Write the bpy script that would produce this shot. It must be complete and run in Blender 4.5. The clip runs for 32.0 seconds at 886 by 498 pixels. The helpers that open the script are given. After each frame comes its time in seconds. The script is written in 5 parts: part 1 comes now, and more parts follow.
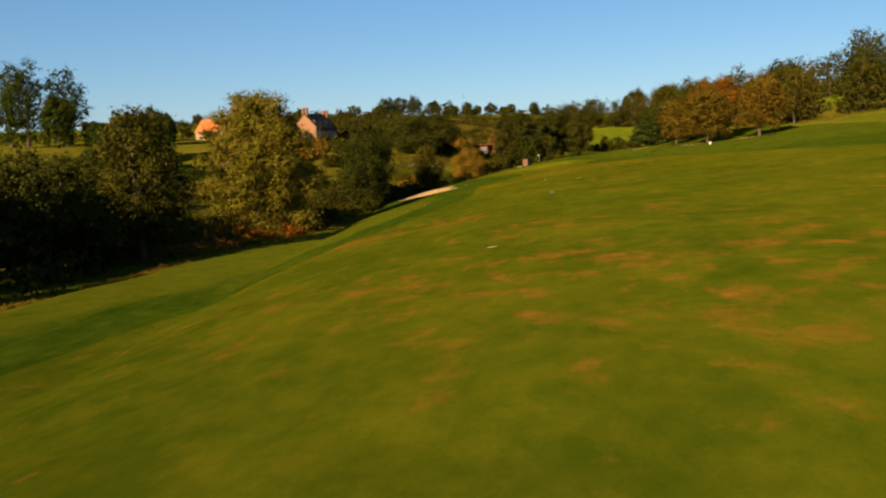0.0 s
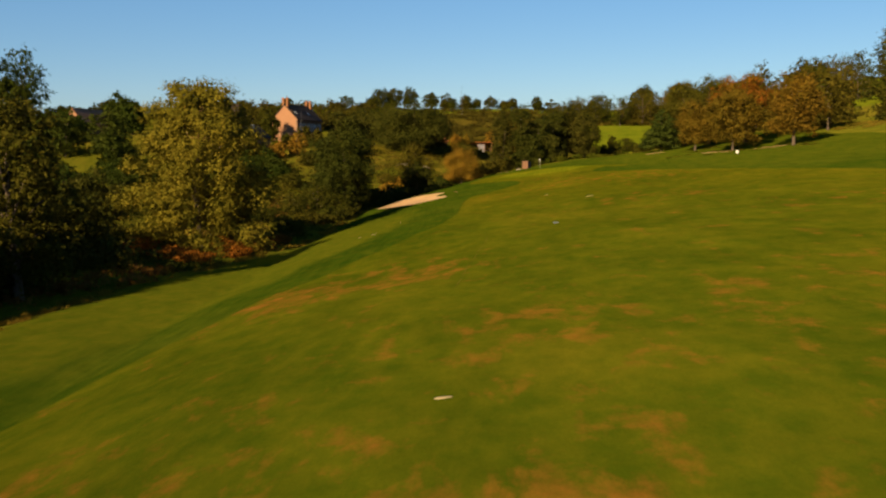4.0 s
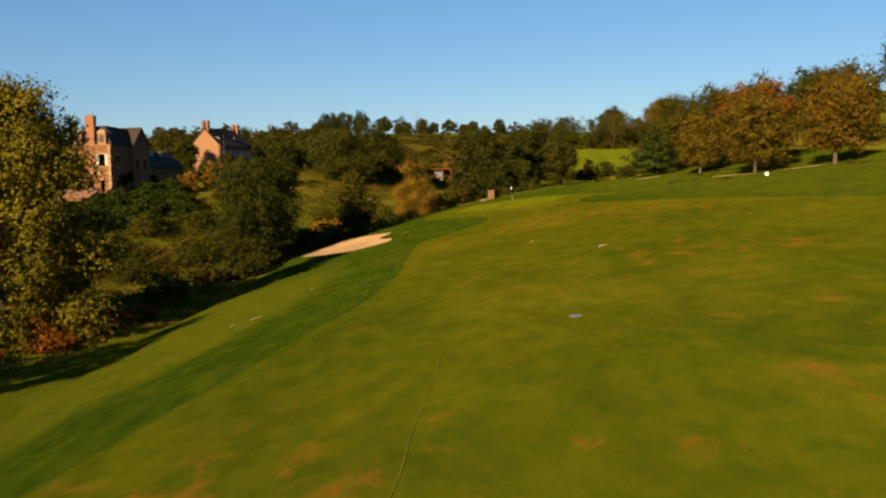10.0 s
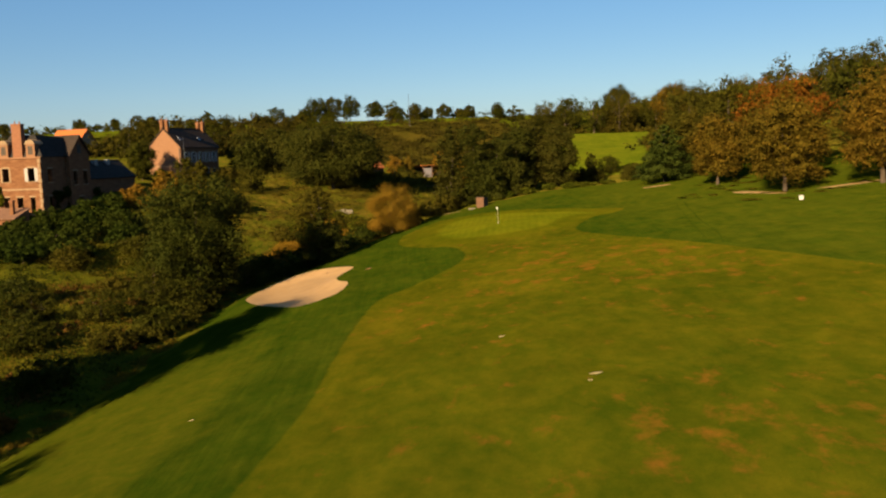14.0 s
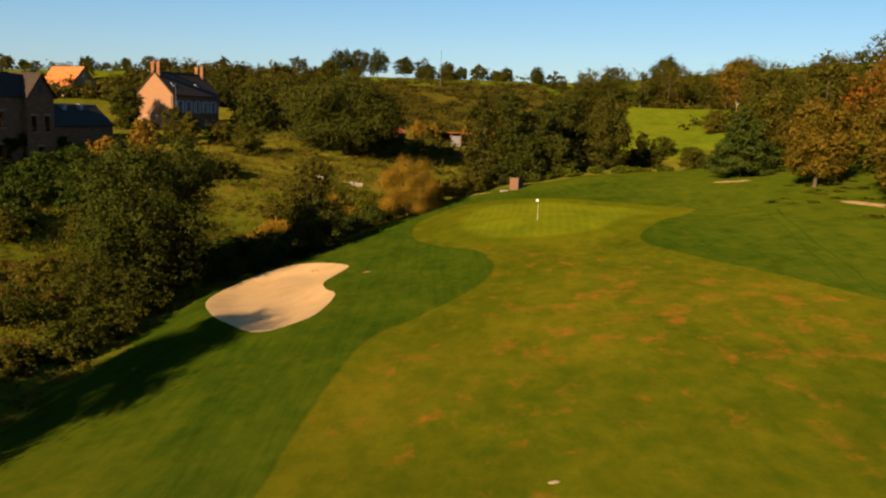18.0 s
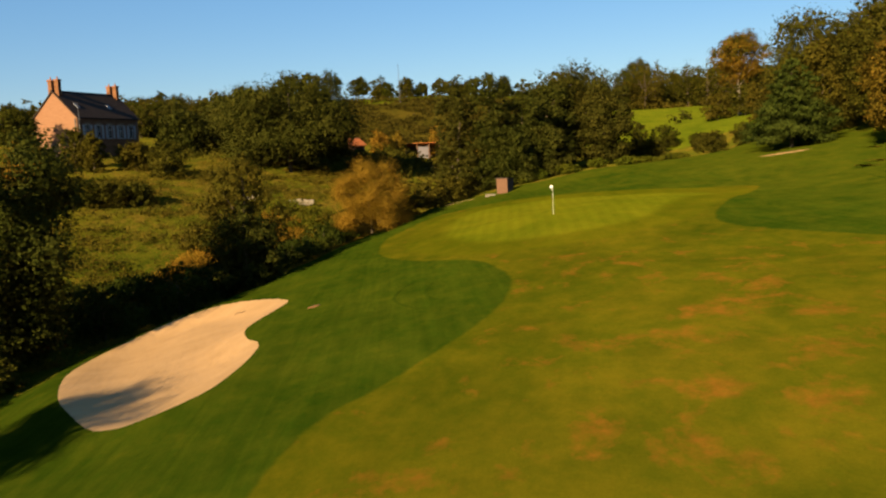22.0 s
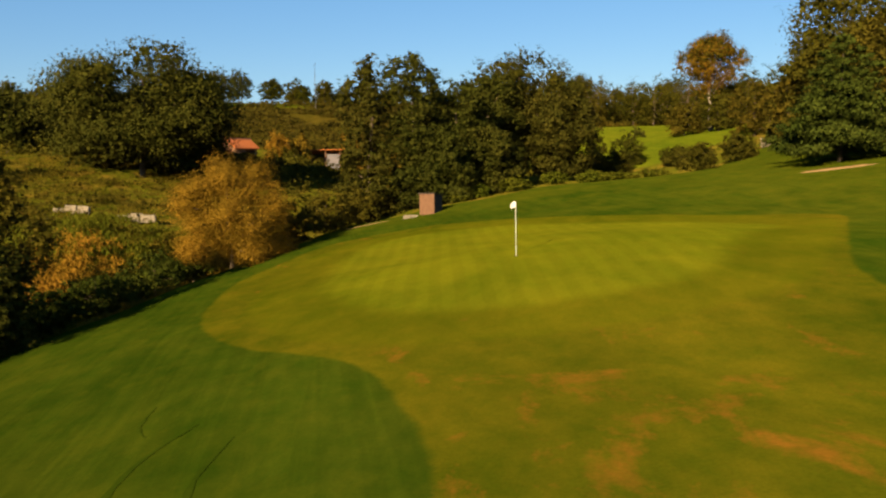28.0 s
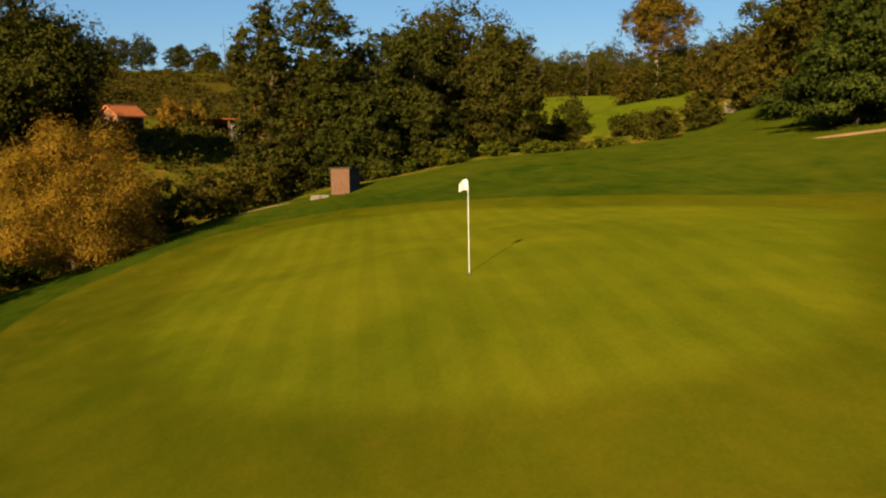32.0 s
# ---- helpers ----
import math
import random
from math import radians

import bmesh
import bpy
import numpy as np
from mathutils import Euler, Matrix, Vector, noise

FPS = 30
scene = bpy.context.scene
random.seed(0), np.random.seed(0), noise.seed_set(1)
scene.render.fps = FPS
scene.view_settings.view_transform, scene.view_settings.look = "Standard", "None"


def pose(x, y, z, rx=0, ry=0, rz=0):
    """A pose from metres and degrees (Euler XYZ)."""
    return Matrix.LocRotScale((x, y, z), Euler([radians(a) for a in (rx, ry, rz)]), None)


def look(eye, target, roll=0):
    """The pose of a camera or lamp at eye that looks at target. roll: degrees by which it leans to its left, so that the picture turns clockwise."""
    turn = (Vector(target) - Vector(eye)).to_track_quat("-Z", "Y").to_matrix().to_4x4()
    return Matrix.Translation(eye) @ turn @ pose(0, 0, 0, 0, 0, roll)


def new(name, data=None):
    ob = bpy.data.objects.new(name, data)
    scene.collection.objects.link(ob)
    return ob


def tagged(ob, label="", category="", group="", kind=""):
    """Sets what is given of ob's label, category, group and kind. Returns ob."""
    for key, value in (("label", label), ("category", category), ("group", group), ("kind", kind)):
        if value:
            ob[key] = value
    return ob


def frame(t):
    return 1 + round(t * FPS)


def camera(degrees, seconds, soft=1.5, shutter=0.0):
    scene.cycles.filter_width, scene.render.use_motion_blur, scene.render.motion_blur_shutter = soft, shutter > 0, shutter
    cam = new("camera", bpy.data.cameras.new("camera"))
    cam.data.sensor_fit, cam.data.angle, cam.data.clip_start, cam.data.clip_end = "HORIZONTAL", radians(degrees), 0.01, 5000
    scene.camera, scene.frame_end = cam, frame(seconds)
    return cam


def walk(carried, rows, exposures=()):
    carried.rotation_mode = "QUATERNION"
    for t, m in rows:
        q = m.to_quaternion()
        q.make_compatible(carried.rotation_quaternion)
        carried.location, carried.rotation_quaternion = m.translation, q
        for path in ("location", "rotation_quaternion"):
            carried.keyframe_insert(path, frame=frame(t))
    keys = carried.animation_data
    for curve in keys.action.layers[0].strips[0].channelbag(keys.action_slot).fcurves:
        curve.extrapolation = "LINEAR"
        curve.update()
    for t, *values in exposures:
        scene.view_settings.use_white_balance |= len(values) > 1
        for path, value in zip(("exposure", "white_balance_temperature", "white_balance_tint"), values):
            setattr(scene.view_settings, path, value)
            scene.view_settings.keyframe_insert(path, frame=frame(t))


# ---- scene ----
cam = camera(52.1, 32.0, soft=2.25, shutter=0.4)
PATH = [
    (0, (1.092, -0.527, 1.068), (1.091, 1.464, 0.878), -1.7),
    (0.5, (1.811, 2.033, 1.23), (1.812, 4.023, 1.038), -1.6),
    (1, (2.24, 5.198, 1.365), (2.25, 7.188, 1.171), -1.1),
    (1.5, (2.631, 7.804, 1.658), (2.646, 9.795, 1.46), -0.6),
    (2, (2.875, 10.627, 2.037), (2.893, 12.617, 1.836), -0.2),
    (2.5, (3.087, 13.431, 2.457), (3.104, 15.42, 2.253), -0.1),
    (3, (3.196, 16.485, 2.891), (3.208, 18.474, 2.684), -0.1),
    (3.5, (3.377, 19.35, 3.014), (3.383, 21.339, 2.806), -0.1),
    (5.5, (4.576, 31.72, 4.219), (4.557, 33.708, 4.001), -1.0),
    (6, (4.86, 34.894, 4.335), (4.842, 36.881, 4.116), -1.1),
    (6.5, (5.095, 37.947, 4.246), (5.082, 39.935, 4.028), -1.1),
    (7, (5.252, 41.2, 4.043), (5.247, 43.188, 3.827), -1.0),
    (7.5, (5.37, 44.122, 3.782), (5.376, 46.111, 3.571), -0.8),
    (8, (5.346, 47.253, 3.328), (5.367, 49.243, 3.129), -0.6),
    (8.5, (5.38, 50.199, 2.919), (5.415, 52.19, 2.735), -0.6),
    (9, (5.448, 53.225, 2.794), (5.502, 55.217, 2.624), -0.8),
    (9.5, (5.54, 56.034, 2.882), (5.61, 58.027, 2.723), -1.0),
    (10, (5.87, 58.86, 3.188), (5.954, 60.853, 3.04), -1.3),
    (10.5, (6.212, 61.506, 3.773), (6.304, 63.499, 3.63), -1.8),
    (11, (6.651, 64.104, 4.492), (6.748, 66.097, 4.351), -2.2),
    (11.5, (7.338, 66.629, 5.265), (7.435, 68.622, 5.122), -2.7),
    (12, (8.1, 69.48, 6.182), (8.194, 71.472, 6.032), -3.0),
    (12.5, (8.82, 71.708, 7.075), (8.908, 73.7, 6.914), -3.0),
    (13, (9.57, 74.106, 7.949), (9.653, 76.096, 7.774), -2.8),
    (13.5, (10.32, 76.644, 8.595), (10.396, 78.633, 8.405), -2.4),
    (14, (11.155, 78.963, 9.244), (11.221, 80.951, 9.035), -2.0),
    (14.5, (11.966, 82.048, 9.562), (12.022, 84.035, 9.337), -1.4),
    (16.5, (13.072, 93.805, 10.415), (13.1, 95.786, 10.139), 1.5),
    (17, (12.788, 96.981, 10.377), (12.811, 98.96, 10.095), 1.8),
    (17.5, (12.447, 100.088, 10.366), (12.465, 102.067, 10.078), 1.9),
    (18, (12.103, 103.525, 10.358), (12.116, 105.504, 10.065), 1.8),
    (18.5, (11.746, 106.637, 9.923), (11.76, 108.616, 9.634), 1.5),
    (19, (11.454, 110.141, 9.271), (11.475, 112.122, 8.991), 1.0),
    (19.5, (11.085, 113.395, 8.45), (11.124, 115.376, 8.181), 0.5),
    (20, (10.875, 116.801, 7.601), (10.933, 118.783, 7.344), -0.2),
    (20.5, (10.843, 120.059, 6.826), (10.913, 122.043, 6.58), -1.1),
    (21, (10.937, 123.639, 6.133), (11.013, 125.624, 5.897), -1.9),
    (21.5, (11.211, 126.907, 5.552), (11.288, 128.893, 5.324), -2.4),
    (22, (11.588, 130.4, 5.015), (11.665, 132.387, 4.799), -2.9),
    (22.5, (11.962, 133.499, 4.583), (12.041, 135.487, 4.38), -2.8),
    (23, (12.34, 136.776, 4.189), (12.421, 138.766, 4.002), -2.5),
    (23.5, (12.677, 139.689, 3.898), (12.758, 141.68, 3.725), -2.1),
    (24, (13.021, 142.586, 3.687), (13.097, 144.578, 3.524), -1.8),
    (24.5, (13.283, 145.192, 3.587), (13.352, 147.185, 3.433), -1.6),
    (26.5, (14.315, 154.548, 3.609), (14.428, 156.54, 3.467), -1.0),
    (27, (14.592, 156.854, 3.638), (14.745, 158.843, 3.487), -1.0),
    (27.5, (14.865, 158.931, 3.591), (15.059, 160.915, 3.428), -0.9),
    (28, (15.19, 161.01, 3.475), (15.429, 162.988, 3.298), -0.9),
    (28.5, (15.471, 162.868, 3.198), (15.751, 164.839, 3.012), -0.8),
    (29, (15.703, 164.684, 2.886), (16.022, 166.649, 2.697), -0.7),
    (29.5, (15.899, 166.335, 2.6), (16.247, 168.296, 2.412), -0.6),
    (30, (16.112, 168.134, 2.413), (16.481, 170.091, 2.224), -0.6),
    (30.5, (16.323, 169.72, 2.462), (16.706, 171.673, 2.265), -0.6),
    (31, (16.606, 171.472, 2.662), (16.998, 173.422, 2.452), -0.7),
    (31.5, (17.058, 173.632, 2.856), (17.454, 175.58, 2.63), -1.1),
    (32, (17.676, 176.061, 2.979), (18.071, 178.007, 2.745), -1.1),
]
EXPOSURES = [(0, 1.66), (3.5, 1.6), (8, 1.66), (12, 1.6), (14.5, 1.58), (17, 1.72), (20, 1.76), (24, 1.72), (28, 1.78), (30, 1.7), (32, 1.55)]
walk(cam, [(t, look(eye, target, roll)) for t, eye, target, roll in PATH], EXPOSURES)

# ---- light ----
SUN_EL, SUN_AZ = 20.0, 210.2  # degrees; azimuth clockwise from +y
world = bpy.data.worlds.new("world")
scene.world = world
world.use_nodes = True
wt = world.node_tree
sky = wt.nodes.new("ShaderNodeTexSky")
sky.sky_type = "NISHITA"
sky.sun_disc = False
sky.sun_elevation = radians(SUN_EL)
sky.sun_rotation = radians(SUN_AZ)
sky.air_density, sky.dust_density, sky.ozone_density = 1.0, 0.25, 3.0
wt.nodes["Background"].inputs["Strength"].default_value = 0.0335
vivid = wt.nodes.new("ShaderNodeHueSaturation")
vivid.inputs["Saturation"].default_value = 1.2
wt.links.new(sky.outputs["Color"], vivid.inputs["Color"])
even = wt.nodes.new("ShaderNodeMix")
even.data_type = "RGBA"
even.inputs[0].default_value = 0.3
even.inputs[7].default_value = (1.9, 4.1, 7.8, 1)  # the clear evening air, even all round
wt.links.new(vivid.outputs["Color"], even.inputs[6])
wt.links.new(even.outputs[2], wt.nodes["Background"].inputs["Color"])
sun = new("sun", bpy.data.lights.new("sun", "SUN"))
sun.data.energy, sun.data.angle, sun.data.color = 4.8, radians(0.6), (1.0, 0.74, 0.42)
sun_way = Vector((-math.sin(radians(SUN_AZ)) * math.cos(radians(SUN_EL)), -math.cos(radians(SUN_AZ)) * math.cos(radians(SUN_EL)), -math.sin(radians(SUN_EL))))
sun.matrix_world = look((0, 0, 60), Vector((0, 0, 60)) + sun_way)


# ---- materials ----
def material(name, rough=0.8, spec=0.3):
    m = bpy.data.materials.new(name)
    m.use_nodes = True
    b = m.node_tree.nodes["Principled BSDF"]
    b.inputs["Roughness"].default_value = rough
    b.inputs["Specular IOR Level"].default_value = spec
    return m, m.node_tree, b


def noise_tex(t, scale, detail=4, rough=0.55, vec=None, dist=0.0):
    n = t.nodes.new("ShaderNodeTexNoise")
    n.inputs["Scale"].default_value, n.inputs["Detail"].default_value = scale, detail
    n.inputs["Roughness"].default_value, n.inputs["Distortion"].default_value = rough, dist
    if vec is not None:
        t.links.new(vec, n.inputs["Vector"])
    return n.outputs["Fac"]


def ramp(t, fac, stops):
    r = t.nodes.new("ShaderNodeValToRGB")
    e = r.color_ramp.elements
    e[0].position, e[0].color = stops[0][0], (*stops[0][1], 1)
    e[1].position, e[1].color = stops[-1][0], (*stops[-1][1], 1)
    for p, c in stops[1:-1]:
        n = e.new(p)
        n.color = (*c, 1)
    t.links.new(fac, r.inputs["Fac"])
    return r.outputs["Color"]


def blend(t, fac, a, b, kind="MIX"):
    n = t.nodes.new("ShaderNodeMix")
    n.data_type, n.blend_type = "RGBA", kind
    for value, socket in ((fac, n.inputs[0]), (a, n.inputs[6]), (b, n.inputs[7])):
        if isinstance(value, (int, float)):
            socket.default_value = value
        elif isinstance(value, tuple):
            socket.default_value = (*value, 1)
        else:
            t.links.new(value, socket)
    return n.outputs[2]


def place_vec(t, scale=(1, 1, 1), rot=0.0, kind="Object"):
    c, m = t.nodes.new("ShaderNodeTexCoord"), t.nodes.new("ShaderNodeMapping")
    m.inputs["Scale"].default_value = scale
    m.inputs["Rotation"].default_value = (0, 0, rot)
    t.links.new(c.outputs[kind], m.inputs["Vector"])
    return m.outputs["Vector"]


def bump(t, b, fac, strength, distance):
    n = t.nodes.new("ShaderNodeBump")
    n.inputs["Strength"].default_value, n.inputs["Distance"].default_value = strength, distance
    t.links.new(fac, n.inputs["Height"])
    t.links.new(n.outputs["Normal"], b.inputs["Normal"])


def turf_colour(t, v, stops, patch=None, patch_at=(0.56, 0.7), stripes=None, streak=0.0, along=0.25, dry="dry"):
    """Turf: colour drifts over metres and mottles over a hand's width."""
    col = ramp(t, noise_tex(t, 0.055, 5, 0.6, v), [(0.5 + 1.6 * (p - 0.5) * 0.5, c) for p, c in stops])
    col = blend(t, 0.5, col, ramp(t, noise_tex(t, 0.9, 6, 0.7, place_vec(t, (1.0, 0.55, 1.0), along)), [(0.36, stops[0][1]), (0.64, stops[-1][1])]))
    drift = noise_tex(t, 0.26, 5, 0.62, place_vec(t, (1.0, 0.5, 1.0), along), 0.6)
    col = blend(t, 0.6, col, ramp(t, drift, [(0.34, (0.66, 0.74, 0.7)), (0.66, (1.24, 1.16, 1.1))]), "MULTIPLY")
    if streak:  # wheel and mower tracks
        tracks = noise_tex(t, 1.5, 3, 0.6, place_vec(t, (1.0, 0.035, 1.0), along), 1.2)
        col = blend(t, streak, col, ramp(t, tracks, [(0.38, (0.62, 0.68, 0.62)), (0.62, (1.35, 1.22, 1.15))]), "MULTIPLY")
    if stripes:
        turn, wide, dark = stripes
        w = t.nodes.new("ShaderNodeTexWave")
        w.wave_profile = "SIN"
        w.inputs["Scale"].default_value = 0.314 / wide
        w.inputs["Distortion"].default_value, w.inputs["Detail"].default_value, w.inputs["Detail Scale"].default_value = 0.5, 1, 0.3
        t.links.new(place_vec(t, (1, 1, 1), turn), w.inputs["Vector"])
        f = ramp(t, w.outputs["Fac"], [(0.35, (dark,) * 3), (0.65, (1, 1, 1))])
        col = blend(t, 1.0, col, f, "MULTIPLY")
    if patch:
        spots = noise_tex(t, 0.62, 6, 0.66, place_vec(t, (1.0, 0.55, 1.0), 0.3), 0.2)
        zone = t.nodes.new("ShaderNodeAttribute")
        zone.attribute_name = dry
        add = t.nodes.new("ShaderNodeMath")
        t.links.new(spots, add.inputs[0])
        t.links.new(zone.outputs["Fac"], add.inputs[1])
        f = ramp(t, add.outputs[0], [(patch_at[0], (0, 0, 0)), (patch_at[1], (1, 1, 1))])
        col = blend(t, f, col, ramp(t, noise_tex(t, 1.1, 5, 0.65, v), [(0.35, patch[0]), (0.65, patch[1])]))
    return col


def grass_finish(t, b, v, col, fine, relief):
    """Blades: fine light and dark, and a rough surface."""
    blades = noise_tex(t, 14 * fine, 4, 0.75, v)
    col = blend(t, 0.3, col, ramp(t, blades, [(0.3, (0.4, 0.4, 0.4)), (0.7, (1.2, 1.2, 1.2))]), "MULTIPLY")
    t.links.new(col, b.inputs["Base Color"])
    bump(t, b, noise_tex(t, 2.3 * fine, 6, 0.75, v), relief, 0.06 / fine)


def grass(name, *args, fine=1.0, relief=0.25, **more):
    m, t, b = material(name, 0.95, 0.0)
    b.inputs["Diffuse Roughness"].default_value = 1.0
    v = place_vec(t)
    grass_finish(t, b, v, turf_colour(t, v, *args, **more), fine, relief)
    return m


def mown_grass():
    """All mown turf: rough, fairway, collar and green run into one another over a step or so."""
    m, t, b = material("mown_grass", 0.95, 0.0)
    b.inputs["Diffuse Roughness"].default_value = 1.0
    v = place_vec(t)
    ragged = noise_tex(t, 0.8, 5, 0.65, v)
    col = turf_colour(t, v, ROUGH_STOPS, ((0.0275, 0.0360, 0.0019), (0.0400, 0.0415, 0.0026)), (0.38, 0.84), streak=0.32, dry="pale_rough")
    for name, wide, wild, colours, more in (
        ("to_fairway", 0.14, 0.22, FAIRWAY_STOPS, dict(patch=((0.060, 0.030, 0.0037), (0.108, 0.043, 0.0063)), patch_at=(0.55, 0.8))),
        ("to_collar", 0.35, 0.5, COLLAR_STOPS, dict(patch=((0.048, 0.033, 0.0028), (0.062, 0.038, 0.0047)), patch_at=(0.60, 0.82))),
        ("to_green", 0.75, 0.5, GREEN_STOPS, dict(stripes=(0.12, 0.9, 0.93)))):
        at = t.nodes.new("ShaderNodeAttribute")
        at.attribute_name = name
        off = t.nodes.new("ShaderNodeMath")
        off.operation = "MULTIPLY_ADD"
        t.links.new(ragged, off.inputs[0])
        off.inputs[1].default_value = wild * 2
        t.links.new(at.outputs["Fac"], off.inputs[2])
        step = t.nodes.new("ShaderNodeMapRange")
        step.interpolation_type = "SMOOTHSTEP"
        t.links.new(off.outputs[0], step.inputs["Value"])
        step.inputs["From Min"].default_value, step.inputs["From Max"].default_value = wild + wide, wild - wide
        own = turf_colour(t, v, colours, **more)
        if name == "to_fairway":  # thinner, yellower grass towards the green
            sere = t.nodes.new("ShaderNodeAttribute")
            sere.attribute_name = "sere"
            own = blend(t, 1.0, own, ramp(t, sere.outputs["Fac"], [(0.0, (0.94, 1.0, 1.0)), (1.0, (1.13, 1.06, 1.0))]), "MULTIPLY")
        col = blend(t, step.outputs["Result"], col, own)
    grass_finish(t, b, v, col, 1.0, 0.4)
    return m


ROUGH_STOPS = [(0.3, (0.0100, 0.0215, 0.0013)), (0.5, (0.0148, 0.0265, 0.0015)), (0.7, (0.0245, 0.0325, 0.0023))]
FAIRWAY_STOPS = [(0.3, (0.01715, 0.02612, 0.001235)), (0.5, (0.02888, 0.03467, 0.00152)), (0.7, (0.04512, 0.04132, 0.00228))]
COLLAR_STOPS = [(0.3, (0.0265, 0.0340, 0.0012)), (0.5, (0.0360, 0.0400, 0.0015)), (0.7, (0.0475, 0.0445, 0.0020))]
GREEN_STOPS = [(0.3, (0.0425, 0.0520, 0.0019)), (0.5, (0.0525, 0.0590, 0.0023)), (0.7, (0.0630, 0.0635, 0.0028))]
M_TURF = mown_grass()
M_MEADOW = grass("meadow_grass", [(0.3, (0.028, 0.036, 0.0028)), (0.5, (0.045, 0.050, 0.0037)), (0.7, (0.069, 0.062, 0.0052))], ((0.105, 0.068, 0.009), (0.072, 0.048, 0.0075)), (0.46, 0.68), fine=0.5, relief=1.0)
M_HEATH = grass("heath_growth", [(0.3, (0.022, 0.021, 0.0026)), (0.5, (0.034, 0.029, 0.0036)), (0.7, (0.048, 0.036, 0.0048))], None, fine=0.4, relief=1.0)
M_PRESSED = grass("pressed_grass", [(0.3, (0.0095, 0.0185, 0.0012)), (0.5, (0.0130, 0.0230, 0.0014)), (0.7, (0.0185, 0.0280, 0.0019))])
M_PASTURE = grass("pasture_grass", [(0.3, (0.036, 0.053, 0.0025)), (0.5, (0.048, 0.061, 0.003)), (0.7, (0.064, 0.067, 0.004))], None, streak=0.25)


def sand_material():
    m, t, b = material("bunker_sand", 0.95, 0.1)
    v = place_vec(t)
    col = ramp(t, noise_tex(t, 0.5, 6, 0.6, v), [(0.3, (0.295, 0.185, 0.082)), (0.7, (0.365, 0.232, 0.108))])
    t.links.new(col, b.inputs["Base Color"])
    bump(t, b, noise_tex(t, 3.0, 5, 0.6, place_vec(t, (1, 0.35, 1), 0.6)), 0.5, 0.08)
    return m


M_SAND = sand_material()


def leaf_material(name, dark, mid, light):
    """Leaves: each differs a little from the next, and lets some light through."""
    m, t, b = material(name, 0.9, 0.02)
    g = t.nodes.new("ShaderNodeNewGeometry")
    o = t.nodes.new("ShaderNodeObjectInfo")
    col = ramp(t, g.outputs["Random Per Island"], [(0.0, dark), (0.5, mid), (1.0, light)])
    drift = ramp(t, noise_tex(t, 0.35, 3, 0.6, place_vec(t)), [(0.35, (0.62, 0.66, 0.55)), (0.65, (1.2, 1.1, 1.0))])
    col = blend(t, 0.8, col, drift, "MULTIPLY")
    tint = ramp(t, o.outputs["Random"], [(0.0, (0.82, 0.9, 0.8)), (1.0, (1.15, 1.02, 0.95))])
    col = blend(t, 1.0, col, tint, "MULTIPLY")
    t.links.new(col, b.inputs["Base Color"])
    tr, mix = t.nodes.new("ShaderNodeBsdfTranslucent"), t.nodes.new("ShaderNodeMixShader")
    t.links.new(col, tr.inputs["Color"])
    mix.inputs[0].default_value = 0.22
    t.links.new(b.outputs[0], mix.inputs[1])
    t.links.new(tr.outputs[0], mix.inputs[2])
    t.links.new(mix.outputs[0], t.nodes["Material Output"].inputs["Surface"])
    return m


L_DARK = leaf_material("leaf_dark", (0.0285, 0.0335, 0.0056), (0.0355, 0.0395, 0.0066), (0.0470, 0.0472, 0.0080))
L_OAK = leaf_material("leaf_oak", (0.0323, 0.0362, 0.0047), (0.0395, 0.0420, 0.0055), (0.0515, 0.0492, 0.0070))
L_YELLOW = leaf_material("leaf_yellow", (0.072, 0.072, 0.008), (0.087, 0.083, 0.009), (0.110, 0.096, 0.011))
L_ORANGE = leaf_material("leaf_orange", (0.0800, 0.0600, 0.0075), (0.101, 0.070, 0.009), (0.132, 0.080, 0.010))
L_RUST = leaf_material("leaf_rust", (0.1232, 0.05218, 0.00763), (0.154, 0.0595, 0.0084), (0.1809, 0.07297, 0.00917))
L_GOLD = leaf_material("leaf_gold", (0.135, 0.086, 0.010), (0.162, 0.101, 0.012), (0.196, 0.119, 0.015))
L_STRAW = leaf_material("leaf_straw", (0.078, 0.063, 0.0075), (0.094, 0.072, 0.0088), (0.116, 0.084, 0.0105))
L_OLIVE = leaf_material("leaf_olive", (0.04597, 0.04389, 0.00566), (0.05698, 0.05236, 0.00693), (0.07223, 0.06083, 0.008624))
# darkest leaf; on the stream hedge its depth stands for shade
L_DEEP = leaf_material("leaf_deep", (0.021, 0.032, 0.0048), (0.027, 0.039, 0.0056), (0.035, 0.046, 0.0066))
L_FERN = leaf_material("leaf_fern", (0.0465, 0.0615, 0.005562), (0.0575, 0.0725, 0.00625), (0.07537, 0.0835, 0.007625))
L_CEDAR = leaf_material("leaf_cedar", (0.030, 0.044, 0.0075), (0.039, 0.053, 0.009), (0.052, 0.064, 0.011))
L_HEATH = leaf_material("leaf_heath", (0.0324, 0.0306, 0.0048), (0.0408, 0.0372, 0.006), (0.0504, 0.0432, 0.0072))
L_BROWN = leaf_material("leaf_brown", (0.07683, 0.04, 0.00889), (0.098, 0.0504, 0.0112), (0.1211, 0.0631, 0.01505))


